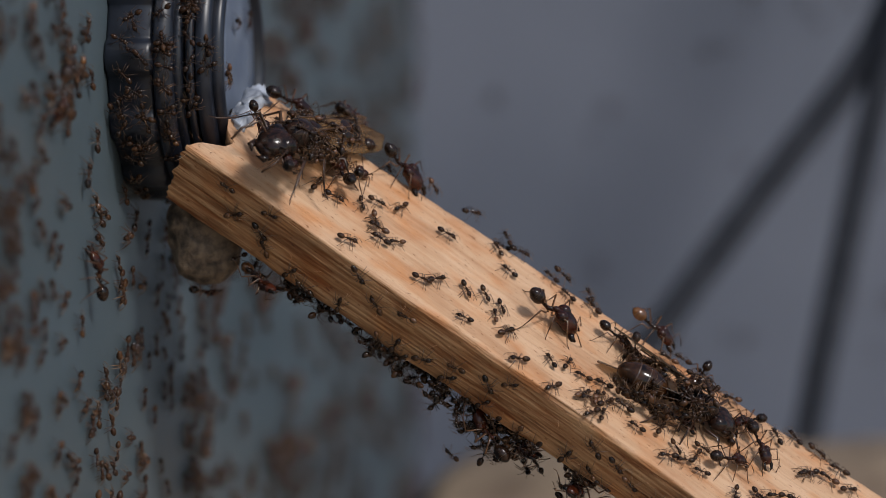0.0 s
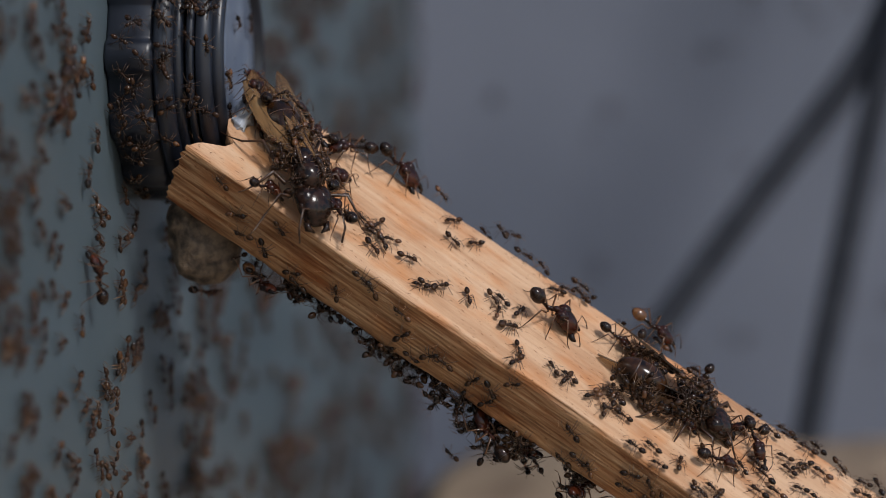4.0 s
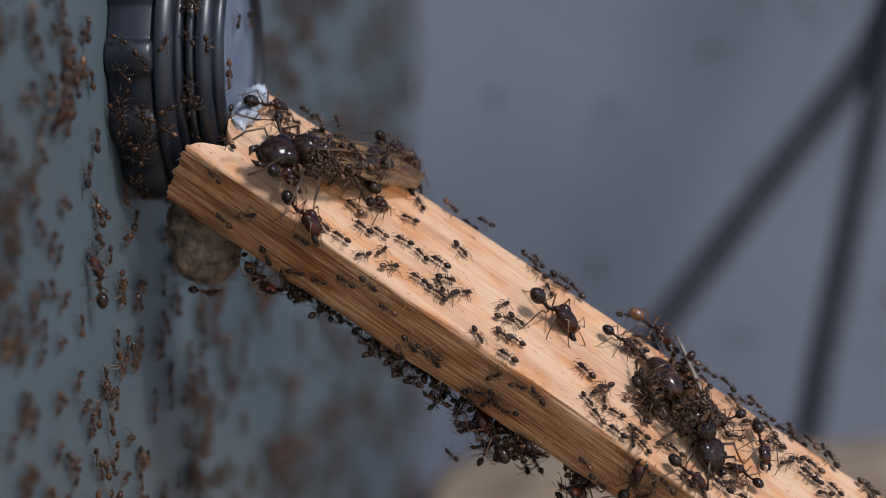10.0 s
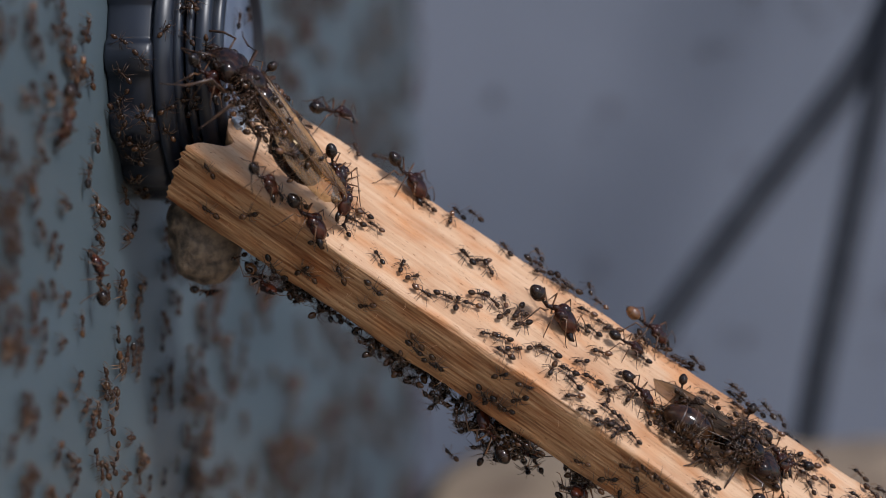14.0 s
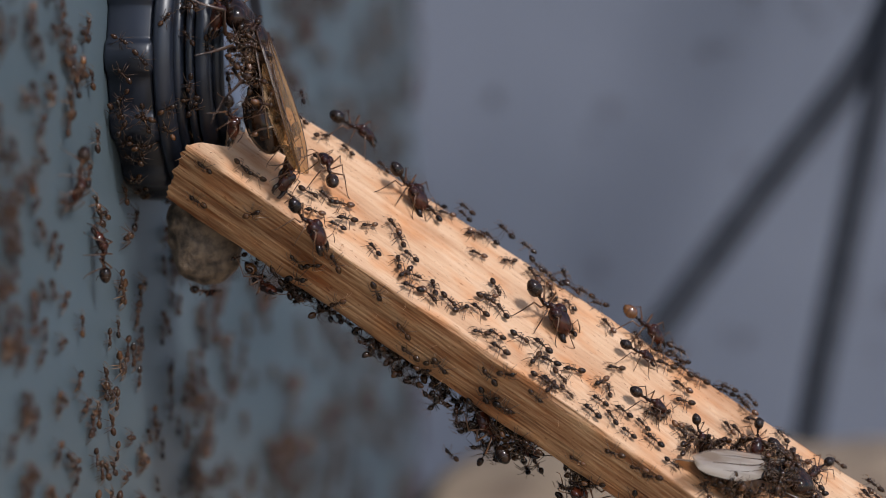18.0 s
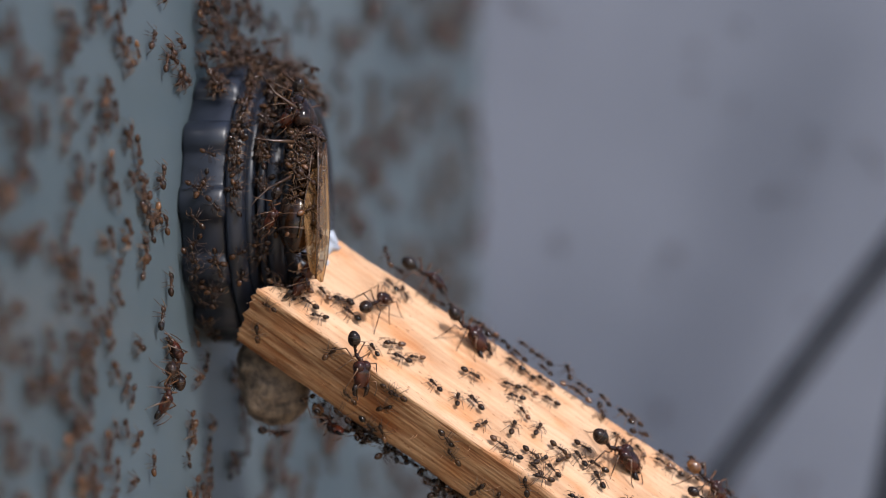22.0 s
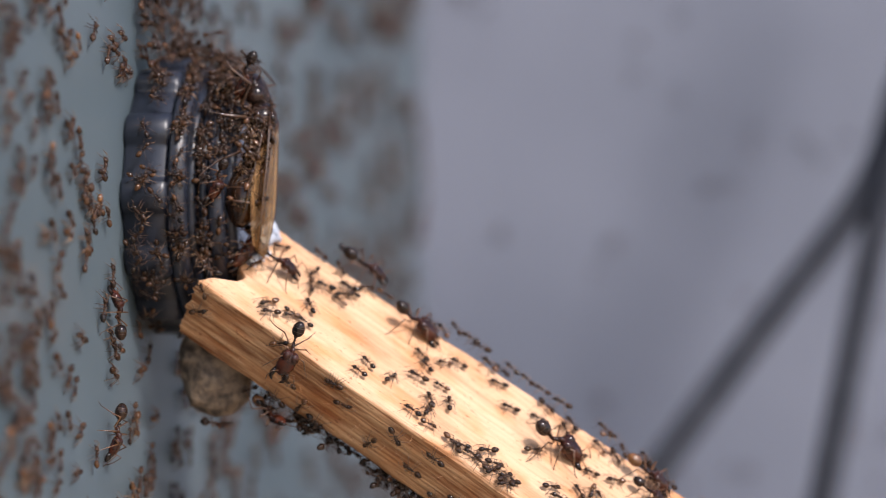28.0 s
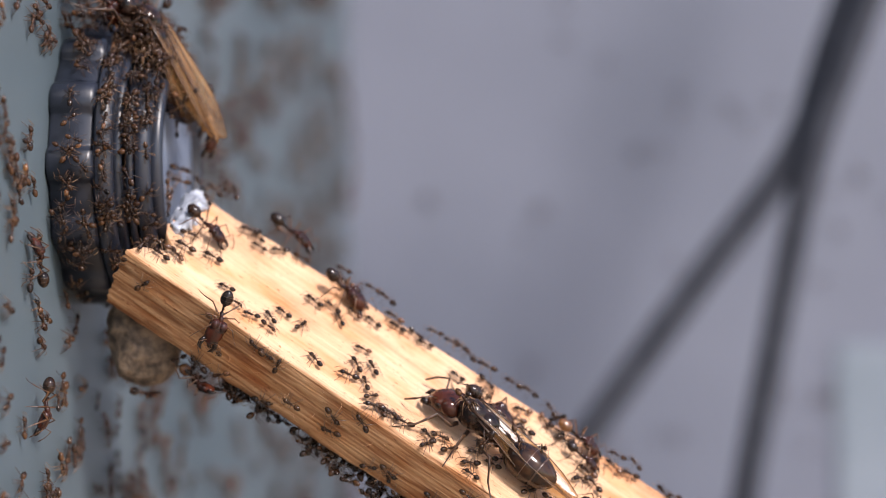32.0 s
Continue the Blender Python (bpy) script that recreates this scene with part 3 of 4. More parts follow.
def on_rim(x, phi, a, r):
    """On the port's round side: x out from the wall, phi round it from the near side upwards."""
    c, s = -math.cos(phi), math.sin(phi)
    m = basis((x, r * c, r * s), (1, 0, 0), Vector((0, c, s)).cross(Vector((1, 0, 0))), (0, c, s))
    return PORT @ m @ pose(0, 0, 0, 0, 0, a)


DICE = random.Random(11)
WORKER = [tagged(minor(g, h, l), "tiny glossy dark brown worker ant with thin legs", "ant", "worker ants") for g, h, l in ((0, TAWNY, LEG), (1, TAWNY, STRAW), (0, GASTER, LEG), (1, AMBER, STRAW))]
for i, ob in enumerate(WORKER):
    ob.matrix_basis = on_top(0.052 + 0.004 * i, 0.004 + 0.003 * i, 150 + 20 * i)
spent = []


def worker(m, size=None, mix=(3, 3, 2.5, 1.8)):
    k = DICE.choices((0, 1, 2, 3), mix)[0]
    if k not in spent:
        spent.append(k)
        ob = WORKER[k]
        ob.matrix_basis = m
    else:
        ob = copy_thing(WORKER[k], m)
    f = size or DICE.uniform(0.86, 1.12)
    ob.scale = (f, f, f)
    return ob


# ants that sit or climb on the port fitting
def port_ants():
    for i in range(14):
        x, r = DICE.choice(((0.0085, 0.0195), (0.0085, 0.0195), (0.0115, 0.0178), (0.0135, 0.0168)))
        phi = radians(DICE.choice((DICE.uniform(-85, 10), DICE.uniform(25, 110), DICE.uniform(60, 130))))
        a = DICE.uniform(0, 360)
        ob = worker(on_rim(x, phi, a, r))
        rows = []
        for t in range(0, 34, 2):
            rows.append((min(32.0, float(t)), on_rim(x, phi, a, r)))
            phi += radians(DICE.uniform(-5, 5))
            a += DICE.uniform(-35, 35)
        MOVES.append((ob, rows))
    for i in range(6):
        rr, phi, a = DICE.uniform(0.005, 0.012), DICE.uniform(0, 6.28), DICE.uniform(0, 360)
        ob = worker(on_wall(rr * math.sin(phi), rr * math.cos(phi), a, 0.0145))
        rows = []
        for t in range(0, 34, 2):
            rows.append((min(32.0, float(t)), on_wall(rr * math.sin(phi), rr * math.cos(phi), a, 0.0145)))
            phi += DICE.uniform(-0.15, 0.15)
            a += DICE.uniform(-40, 40)
        MOVES.append((ob, rows))


port_ants()

# ---- soldiers ----
STANDING = tagged(major(1.20, CHITIN, 30, 30, 0.5, -12), "large soldier ant with open jaws standing on the wood", "ant", "soldier ants")
MEDIUM = tagged(major(0.88, CHITIN, 24, 6, 0.25, 8), "medium dark brown soldier ant on the wooden stick", "ant", "soldier ants")
PALE = tagged(major(0.94, AMBER, 26, 10, 0.3), "soldier ant with an amber gaster on the wood", "ant", "soldier ants")
used = set()


def soldier(kind, size, rows):
    if kind.name in used:
        ob = copy_thing(kind, rows[0][1])
    else:
        ob = kind
        used.add(kind.name)
    ob.matrix_basis = rows[0][1]
    ob.scale = (size, size, size)
    if rows[-1][0] < 32:
        rows = rows + [(32.0, rows[-1][1])]
    MOVES.append((ob, rows))
    # feelers that swing gently
    for k, child in enumerate(c for c in ob.children if c.name.startswith("antenna")):
        at = child.location.copy()
        swing = []
        for t in range(0, 34, 2):
            swing.append((min(32.0, float(t)), Matrix.Translation(at) @ pose(0, 0, 0, DICE.uniform(-9, 9), DICE.uniform(-10, 10), DICE.uniform(-12, 12))))
        MOVES.append((child, swing))
    return ob


def held(place, *rows):
    return [(t, place(*r)) for t, *r in rows]


soldier(STANDING, 0.92, held(on_top, (0, 0.0094, 0.0113, 20), (6, 0.0094, 0.0114, 20), (9, 0.0094, 0.0114, 22), (14, 0.0092, 0.0116, 16), (18, 0.0086, 0.0115, 4), (20, 0.0088, 0.0115, 8), (22, 0.0092, 0.0118, 24), (25, 0.0094, 0.0116, 28), (32, 0.0096, 0.0120, 18)))
soldier(STANDING, 0.80, held(on_top, (0, -0.0222, 0.0190, 4), (8, -0.0230, 0.0186, 8), (16, -0.0196, 0.0170, 2), (18.4, -0.0190, 0.0160, 0), (21.5, -0.0200, 0.0156, 8), (23, -0.0186, 0.0147, 10), (25.5, -0.0191, 0.0158, 16), (28, -0.0189, 0.0160, 18), (32, -0.0187, 0.0160, 12)))
soldier(PALE, 0.80, held(on_top, (0, 0.0207, 0.0212, 2), (10, 0.0205, 0.0210, 6), (18.4, 0.0196, 0.0204, 0), (20.5, 0.0207, 0.0200, -2), (21.5, 0.0210, 0.0188, -4), (23, 0.0216, 0.0177, -2), (32, 0.0218, 0.0180, 4)))
soldier(MEDIUM, 0.62, held(on_top, (0, 0.0182, 0.0155, -2), (9, 0.0188, 0.0153, 4), (13, 0.0196, 0.0155, 12), (18, 0.022, 0.0153, 16), (25, 0.0235, 0.015, 6), (32, 0.0242, 0.0154, -4)))
soldier(MEDIUM, 0.66, held(on_top, (0, 0.0325, 0.0085, 14), (6, 0.0327, 0.0088, 8), (12, 0.0255, 0.0090, -20), (16, 0.027, 0.0085, 0), (22, 0.0300, 0.0080, 25), (32, 0.0310, 0.0085, 30)))
soldier(MEDIUM, 0.74, held(on_top, (0, 0.0425, 0.0138, -40), (6, 0.0415, 0.0140, -50), (9, 0.0422, 0.0140, -54), (14, 0.0448, 0.0142, -30), (20, 0.047, 0.0138, -20), (32, 0.048, 0.0136, -26)))
# one by the stick's end, that climbs over the near edge
soldier(STANDING, 0.78, [(t, on_top(u, v, b) @ pose(0, 0, 0, 0, dip, 0)) for t, u, v, b, dip in
                         ((0, -0.0263, 0.0100, 138, 0), (3, -0.0263, 0.0104, 136, 0), (4.5, -0.0250, 0.0054, 75, 0), (6, -0.0245, 0.0003, 30, 4), (7, -0.0249, -0.0019, 16, 4), (13, -0.0242, -0.0017, 14, 4),
                          (17, -0.0227, -0.0026, 12, 6), (20, -0.0246, -0.0032, 2, 8), (23, -0.0258, -0.0032, -36, 22), (25, -0.0266, -0.0028, -58, 34), (32, -0.0266, -0.0028, -58, 36))])
soldier(MEDIUM, 0.80, held(on_top, (0, -0.0300, 0.0165, -150), (6, -0.0280, 0.0150, -140), (9, -0.0255, 0.0120, -170), (11, -0.0235, 0.0105, 160), (13, -0.0245, 0.0095, 120), (16, -0.0265, 0.0085, 130), (20, -0.0290, 0.0095, 120), (21.5, -0.0300, 0.0090, 90), (23, -0.0344, 0.0078, 60), (24, -0.0390, 0.0094, 50), (25.5, -0.0408, 0.0104, 40), (28, -0.0396, 0.0092, 10), (32, -0.0400, 0.0102, -10)))
soldier(MEDIUM, 0.80, held(on_top, (0, -0.0410, 0.0165, 20), (5, -0.0415, 0.0150, 30), (7, -0.0425, 0.0125, 35), (9.5, -0.0425, 0.0125, 40), (12, -0.0395, 0.0180, 60), (16, -0.0330, 0.0198, 20), (24, -0.0310, 0.0200, 10), (32, -0.0315, 0.0200, 0)))
# soldiers that hang below the stick
soldier(PALE, 0.72, held(on_base, (0, -0.0265, -0.0025, 20), (16, -0.0262, -0.0024, 26), (32, -0.0266, -0.0026, 18)))
soldier(MEDIUM, 0.92, held(on_base, (0, 0.0135, -0.0015, 200), (16, 0.0138, -0.0014, 206), (32, 0.0134, -0.0015, 196)))
soldier(MEDIUM, 0.85, held(on_base, (0, 0.0165, 0.0005, 20), (16, 0.0165, 0.0006, 14), (32, 0.0162, 0.0004, 26)))
soldier(MEDIUM, 0.95, held(on_base, (0, 0.0275, 0.0010, 100), (16, 0.0278, 0.0012, 95), (32, 0.0276, 0.0010, 104)))
soldier(MEDIUM, 0.70, held(on_side, (0, 0.052, -0.004, 100), (7, 0.0475, -0.004, 98), (8, 0.0385, -0.0045, 95), (10, 0.0335, -0.003, 92), (11, 0.0345, -0.0035, 60), (14, 0.047, -0.004, 30), (18, 0.062, -0.004, 10), (32, 0.066, -0.004, 10)))
soldier(MEDIUM, 0.50, [(t, pose(-0.0340, 0.3265, 0.2280, 180, 14, a)) for t, a in ((0, -20), (8, -12), (16, -30), (24, -16), (32, -24))])
# on the wall, near the port
soldier(MEDIUM, 0.8, held(on_wall, (0, -0.0060, -0.047, 170), (12, -0.0068, -0.0465, 176), (24, -0.0300, -0.030, 165), (32, -0.0340, -0.028, 172)))
soldier(MEDIUM, 0.75, held(on_wall, (0, -0.0300, -0.030, 10), (12, -0.0310, -0.030, 4), (24, -0.0210, -0.026, -8), (32, -0.0140, -0.030, 6)))

# ---- winged queens and the workers that cling to them ----
QUEEN_A = tagged(queen(4, WING, CHITIN, 7, DULL), "winged queen ant dragged to the port by clinging workers", "ant", "winged queens")
QUEEN_B = tagged(queen(12, FILM, CHITIN, -3, DULL), "winged queen ant held down by a knot of workers", "ant", "winged queens")
QUEEN_C = tagged(queen(3, WING, CHITIN, -3, RED), "red-brown winged queen ant running up the stick", "ant", "winged queens")


def hang(head, tail, lean=0.6):
    """A queen stretched from her tail to her head, her back to the open side."""
    h, t = Vector(head), Vector(tail)
    x = (h - t).normalized()
    z = K * 0.85 + Vector((0, -lean, 0.25))
    z = (z - x * z.dot(x)).normalized()
    return basis(t + (h - t) * 0.59 - z * 0.0036, x, z.cross(x), z)


path_a = [(t, on_top(u, v, b, 0.0001 * tip - 0.0003) @ pose(0, 0, 0, 0, -tip, 0)) for t, u, v, b, tip in
          ((0, -0.0322, 0.0080, -108, 18), (1, -0.0322, 0.0078, -96, 18), (2, -0.0322, 0.0066, -74, 14), (3, -0.0321, 0.0050, -54, 4), (5, -0.0312, 0.0064, -36, 0), (6, -0.0308, 0.0070, -36, 0), (7, -0.0288, 0.0066, -22, 0),
           (8, -0.0244, 0.0065, -26, 0), (8.5, -0.0264, 0.0078, -44, 2), (9, -0.0272, 0.0090, -68, 4), (9.5, -0.0270, 0.0095, -94, 8), (10, -0.0285, 0.0080, -130, 10), (11, -0.0309, 0.0062, -166, 8), (12, -0.0331, 0.0057, -172, 8))] + [
          (13, hang((-0.0307, 0.3110, 0.2554), (-0.0162, 0.3130, 0.2414))), (14.2, hang((-0.0290, 0.3130, 0.2596), (-0.0172, 0.3130, 0.2426))), (16.5, hang((-0.0295, 0.3150, 0.2630), (-0.0185, 0.3130, 0.2418))), (18, hang((-0.0286, 0.3180, 0.2676), (-0.0227, 0.3140, 0.2445), 0.3)),
          (20, hang((-0.0292, 0.3190, 0.2711), (-0.0235, 0.3150, 0.2437), 0.1)), (21.5, hang((-0.0287, 0.3200, 0.2754), (-0.0285, 0.3140, 0.2470), 0.1)), (23, hang((-0.0286, 0.3220, 0.2761), (-0.0330, 0.3160, 0.2490), 0.1)), (24, hang((-0.0266, 0.3225, 0.2760), (-0.0350, 0.3160, 0.2502), 0.1)), (25.5, hang((-0.0276, 0.3230, 0.2778), (-0.0345, 0.3160, 0.2518), 0.1)),
          (28, hang((-0.0273, 0.3250, 0.2774), (-0.0304, 0.3190, 0.2520), 0.1)), (29, hang((-0.0316, 0.3250, 0.2817), (-0.0244, 0.3250, 0.2562))), (30, hang((-0.0350, 0.3250, 0.2852), (-0.0215, 0.3290, 0.2597))), (32, hang((-0.0370, 0.3260, 0.2871), (-0.0253, 0.3310, 0.2625)))]
path_b = [(t, on_top(u, v, b, -0.0008)) for t, u, v, b in
          ((0, 0.0307, 0.0116, 11), (3, 0.0304, 0.0118, 8), (5.5, 0.0305, 0.0113, -5), (7, 0.0322, 0.0110, -20), (8.5, 0.0323, 0.0104, -18), (10, 0.0327, 0.0100, -32), (11, 0.0341, 0.0104, -30),
           (12, 0.0345, 0.0110, -9), (13, 0.0364, 0.0092, -4), (14.2, 0.0398, 0.0097, 12), (17, 0.0450, 0.0094, 26), (18.2, 0.0452, 0.0084, 34), (19, 0.0456, 0.0080, 38), (20, 0.0460, 0.0082, 44),
           (22, 0.0540, 0.0080, 20), (24, 0.0620, 0.0085, 8), (32, 0.0760, 0.0100, 4))]
path_c = [(0, on_top(0.098, 0.011, 176)), (18, on_top(0.096, 0.011, 184)), (24, on_top(0.085, 0.0115, 178)), (26.5, on_top(0.060, 0.0120, 172)), (28, on_top(0.0370, 0.0095, 176)),
          (29, on_top(0.0250, 0.0068, 182)), (30, on_top(0.0208, 0.0064, 184)), (31, on_top(0.0170, 0.0062, 178)), (32, on_top(0.0138, 0.0062, 174))]


def between(rows, t):
    """The pose at t on a way given by rows."""
    for (t0, m0), (t1, m1) in zip(rows, rows[1:]):
        if t <= t1:
            s = max(0.0, (t - t0) / (t1 - t0))
            return Matrix.LocRotScale(m0.translation.lerp(m1.translation, s), m0.to_quaternion().slerp(m1.to_quaternion(), s), None)
    return rows[-1][1]


def cling(rows, number, half, bare=0, front=1.0, flank=0.5):
    """Workers that cling to a queen and ride along, shifting their hold now and then."""
    for i in range(number):
        d = Vector((DICE.gauss(0, 1), DICE.gauss(0, 1), abs(DICE.gauss(0, 1)) * 0.9)).normalized()
        d.x = DICE.uniform(-1, front)
        d.y = abs(d.y) * (1 if DICE.random() < flank else -1)
        if bare and d.x < -0.1 and d.z > 0.2:  # her hind body stays bare on top
            d.z, d.y = 0.0, math.copysign(1.0, d.y)
        at = Vector((d.x * half[0] - 0.0005, d.y * half[1] * (1.1 - 0.4 * abs(d.x)), 0.0028 + d.z * half[2]))
        up = Vector((d.x * 0.3, d.y, d.z + 0.1)).normalized()
        hold = Matrix.Translation(at) @ up.to_track_quat("Z", "Y").to_matrix().to_4x4()
        a, out = DICE.uniform(0, 360), []
        for t in range(33):
            t = float(t)
            out.append((t, between(rows, t) @ hold @ pose(DICE.uniform(-0.0004, 0.0004), DICE.uniform(-0.0004, 0.0004), 0, DICE.uniform(-8, 8), DICE.uniform(-8, 8), a)))
            a += DICE.uniform(-30, 30)
        ob = worker(out[0][1], DICE.uniform(0.9, 1.2))
        MOVES.append((ob, out))


def stepping(thing, start, end):
    """Swings the legs of a walking ant between two times, three at a time."""
    for k, leg in enumerate(c for c in thing.children if c.name.startswith("leg")):
        at, rows, sign = leg.location.copy(), [(0.0, Matrix.Translation(leg.location))], 1 if k in (0, 2, 4) else -1
        t = start
        while t < end:
            rows.append((t, Matrix.Translation(at) @ pose(0, 0, 0, 0, 0, 13 * sign)))
            sign, t = -sign, t + 0.3
        rows.append((end, Matrix.Translation(at)))
        if end < 32:
            rows.append((32.0, Matrix.Translation(at)))
        MOVES.append((leg, rows))


# her wings lie flat at first and lift once she hangs on the port
for wing in [c for c in QUEEN_A.children if "wing" in c.name]:
    m = wing.matrix_basis.copy()
    flat = m @ pose(0, 0, 0, 0, -5, math.copysign(10, wing.location.y))
    MOVES.append((wing, [(0.0, flat), (12.0, flat), (16.5, m), (32.0, m)]))
# the other's near wings are sunk in her body, hidden from the camera; the far ones stay tucked until she is dragged
# round
for wing in [c for c in QUEEN_B.children if "wing" in c.name]:
    m = wing.matrix_basis.copy()
    if wing.location.y < 0:
        MOVES.append((wing, [(0.0, m @ pose(0, 0, 0, -26, 0, -15)), (32.0, m @ pose(0, 0, 0, -26, 0, -15))]))
    else:
        tuck, half_way, show = m @ pose(0, 0, 0, 115), m @ pose(0, 0, 0, 50), m @ pose(0, 0, 0, 4, 14, 17)
        MOVES.append((wing, [(0.0, tuck), (11.0, tuck), (13.0, tuck), (14.2, half_way), (15.4, m), (17.0, show), (18.6, show), (19.4, m), (20.2, half_way), (32.0, half_way)]))
stepping(QUEEN_C, 24.0, 30.6)
stepping(QUEEN_A, 10.5, 17.5)
# soldiers that tug at the queens
for rows, spots in ((path_a, ((-0.0065, 0.0062, 0.0002, -150), (-0.0095, -0.0035, 0.0006, 30), (0.0050, -0.0060, 0.0004, 100), (0.0098, 0.0040, 0.0008, 200), (-0.0112, -0.0034, 0.0030, 175), (-0.0142, -0.0030, 0.0022, 165))),
                    (path_b, ((0.0090, -0.0056, 0.0006, 30), (-0.0080, 0.0060, 0.0006, -70), (0.0020, 0.0072, 0.0008, -100), (0.0110, 0.0040, 0.0006, -150)))):
    for x, y, z, b in spots:
        soldier(DICE.choice((MEDIUM, STANDING)), DICE.uniform(0.55, 0.75), [(min(32.0, float(t)), between(rows, min(32.0, float(t))) @ pose(x + DICE.uniform(-0.0004, 0.0004), y, z, 0, 0, b + DICE.uniform(-10, 10))) for t in range(33)])
MOVES += [(QUEEN_A, [(float(t), m) for t, m in path_a]), (QUEEN_B, [(float(t), m) for t, m in path_b]), (QUEEN_C, [(float(t), m) for t, m in path_c])]
for q in (QUEEN_A, QUEEN_B, QUEEN_C):
    q.matrix_basis = pose(0, 0, 0)
QUEEN_B.scale = (0.92, 0.92, 0.92)
QUEEN_A.scale, QUEEN_C.scale = (1.12, 1.12, 1.12), (1.05, 1.05, 1.05)
cling(path_a, 44, (0.0092, 0.0036, 0.0028), 0, 0.70, 0.62)
cling(path_b, 46, (0.0085, 0.0036, 0.0034), 1, 0.5)
cling(path_c, 9, (0.0085, 0.0030, 0.0028))


# ---- workers that walk about the stick and the wall ----
MIX = {"top": (3, 3, 2.5, 1.8), "side": (3, 3, 3, 1), "back": (3, 2, 4, 0.6), "wall": (1.5, 0.5, 5, 0.2)}  # shares of the four sorts of worker; the wall's darker share puts shade into the colour
TAKEN = {face_: [[] for t in range(33)] for face_ in ("top", "side", "back", "wall")}


def free(taken, t, p, q):
    """Room at a place and time, one where nothing is near."""
    best = 1.0
    for x, y, r in taken[t]:
        d = ((p - x) ** 2 + (q - y) ** 2) / (r * r)
        if d < best:
            best = d
    return best


def crowd(number, surface, place, p_range, q_range, aims, pace, bounds, favour=1.0, wander=44, room=0.0027, mates=0.0):
    """Workers that wander about a face, a row each second; they turn back at the bounds and give way to others."""
    taken = TAKEN[surface]
    p0, p1, q0, q1 = bounds
    for i in range(number):
        spots = [(DICE.uniform(*p_range), q_range[0] + (q_range[1] - q_range[0]) * DICE.random() ** favour) for k in range(7)]
        p, q = max(spots, key=lambda s: free(taken, 0, *s))
        aim = DICE.choice(aims) + DICE.uniform(-25, 25)
        a, slow, go = aim + DICE.uniform(-30, 30), DICE.random() < 0.35, pace * DICE.uniform(0.5, 1.4)
        rows, ob, trail = [], worker(place(p, q, a), None, MIX[surface]), [(p, q, a)]
        for t in range(33):
            rows.append((float(t), place(p, q, a)))
            taken[t].append((p, q, room))
            if t == 32:
                break
            if DICE.random() < 0.08:
                slow = not slow
            if p < p0 and math.cos(radians(aim)) < 0 or p > p1 and math.cos(radians(aim)) > 0:
                aim = 180 - aim
            want = aim + DICE.uniform(-wander, wander) * 1.6
            if q < q0 and math.sin(radians(a)) < 0.2:
                want = 70 if math.cos(radians(a)) > 0 else 110
            elif q > q1 and math.sin(radians(a)) > -0.2:
                want = -70 if math.cos(radians(a)) > 0 else -110
            turn = max(-44, min(44, (want - a + 180) % 360 - 180)) * (0.4 if slow else 1.0)
            step = go * DICE.uniform(0.3, 1.3) * (0.2 if slow else 1.0)
            best = None
            for bend in (turn, 0.5 * turn, turn - 32, turn + 32, 0.0):
                bend = max(-50, min(50, bend))
                for k in (1.0, 1.6, 0.3):
                    c = a + bend * (0.6 + 0.4 * min(1, k))
                    x, y = p + step * k * math.cos(radians(c)), q + step * k * math.sin(radians(c))
                    y = min(q1 + 0.0004, max(q0 - 0.0004, y))
                    score = free(taken, t + 1, x, y) - 0.004 * abs(bend - turn) - 0.08 * abs(k - 1)
                    if best is None or score > best[0]:
                        best = (score, x, y, c)
            p, q, a = best[1:]
            trail.append((p, q, a))
        MOVES.append((ob, rows))
        while DICE.random() < mates:  # others that keep close company with it
            dp, dq, da = DICE.choice((-1, 1)) * DICE.uniform(0.0012, 0.0034), DICE.choice((-1, 1)) * DICE.uniform(0.0008, 0.0022), DICE.choice((0, 0, 40, -60, 120, 180))
            rows = []
            for t, (p, q, a) in enumerate(trail):
                rows.append((float(t), place(p + dp, min(q1 + 0.0004, max(q0 - 0.0004, q + dq)), a + da)))
                dp, dq, da = dp + DICE.uniform(-0.0005, 0.0005), dq + DICE.uniform(-0.0004, 0.0004), da + DICE.uniform(-18, 18)
            MOVES.append((worker(rows[0][1], None, MIX[surface]), rows))


# soldiers and queens keep their room on the top
for thing, rows in MOVES:
    big = thing.name.startswith("soldier") and 0.0036 or thing.name.startswith("winged") and 0.0050
    if big:
        for t in range(33):
            c = between(rows, float(t))
            for k in ((-0.004, 0.004) if big > 0.004 else (0,)):
                w = off_stick(c @ Vector((k, 0, 0)))
                if abs(w.z) < 0.004:
                    TAKEN["top"][t].append((w.x, w.y, big))
AROUND = (0, 180, 0, 180, 50, -50, 130, -130)
NEAR = (-0.041, 0.066, 0.0004, 0.0085)
crowd(12, "top", on_top, (0.006, 0.064), (0.0005, 0.0100), (180, 180, 180, 130, -130), 0.0030, NEAR, 1.2, 44, 0.0023, 0.30)
crowd(14, "top", on_top, (-0.041, 0.064), (0.0005, 0.0085), AROUND, 0.0022, NEAR, 1.0, 44, 0.0023, 0.30)
crowd(11, "top", on_top, (-0.041, 0.064), (0.0040, 0.0175), AROUND, 0.0022, (-0.039, 0.066, 0.0006, 0.0183), 1.1, 44, 0.0022, 0.35)
crowd(22, "top", on_top, (0.066, 0.14), (0.002, 0.0150), (180, 180, 170, -170), 0.0066, (-0.038, 0.016, 0.0006, 0.0160), 1.0, 30, 0.0023, 0.30)
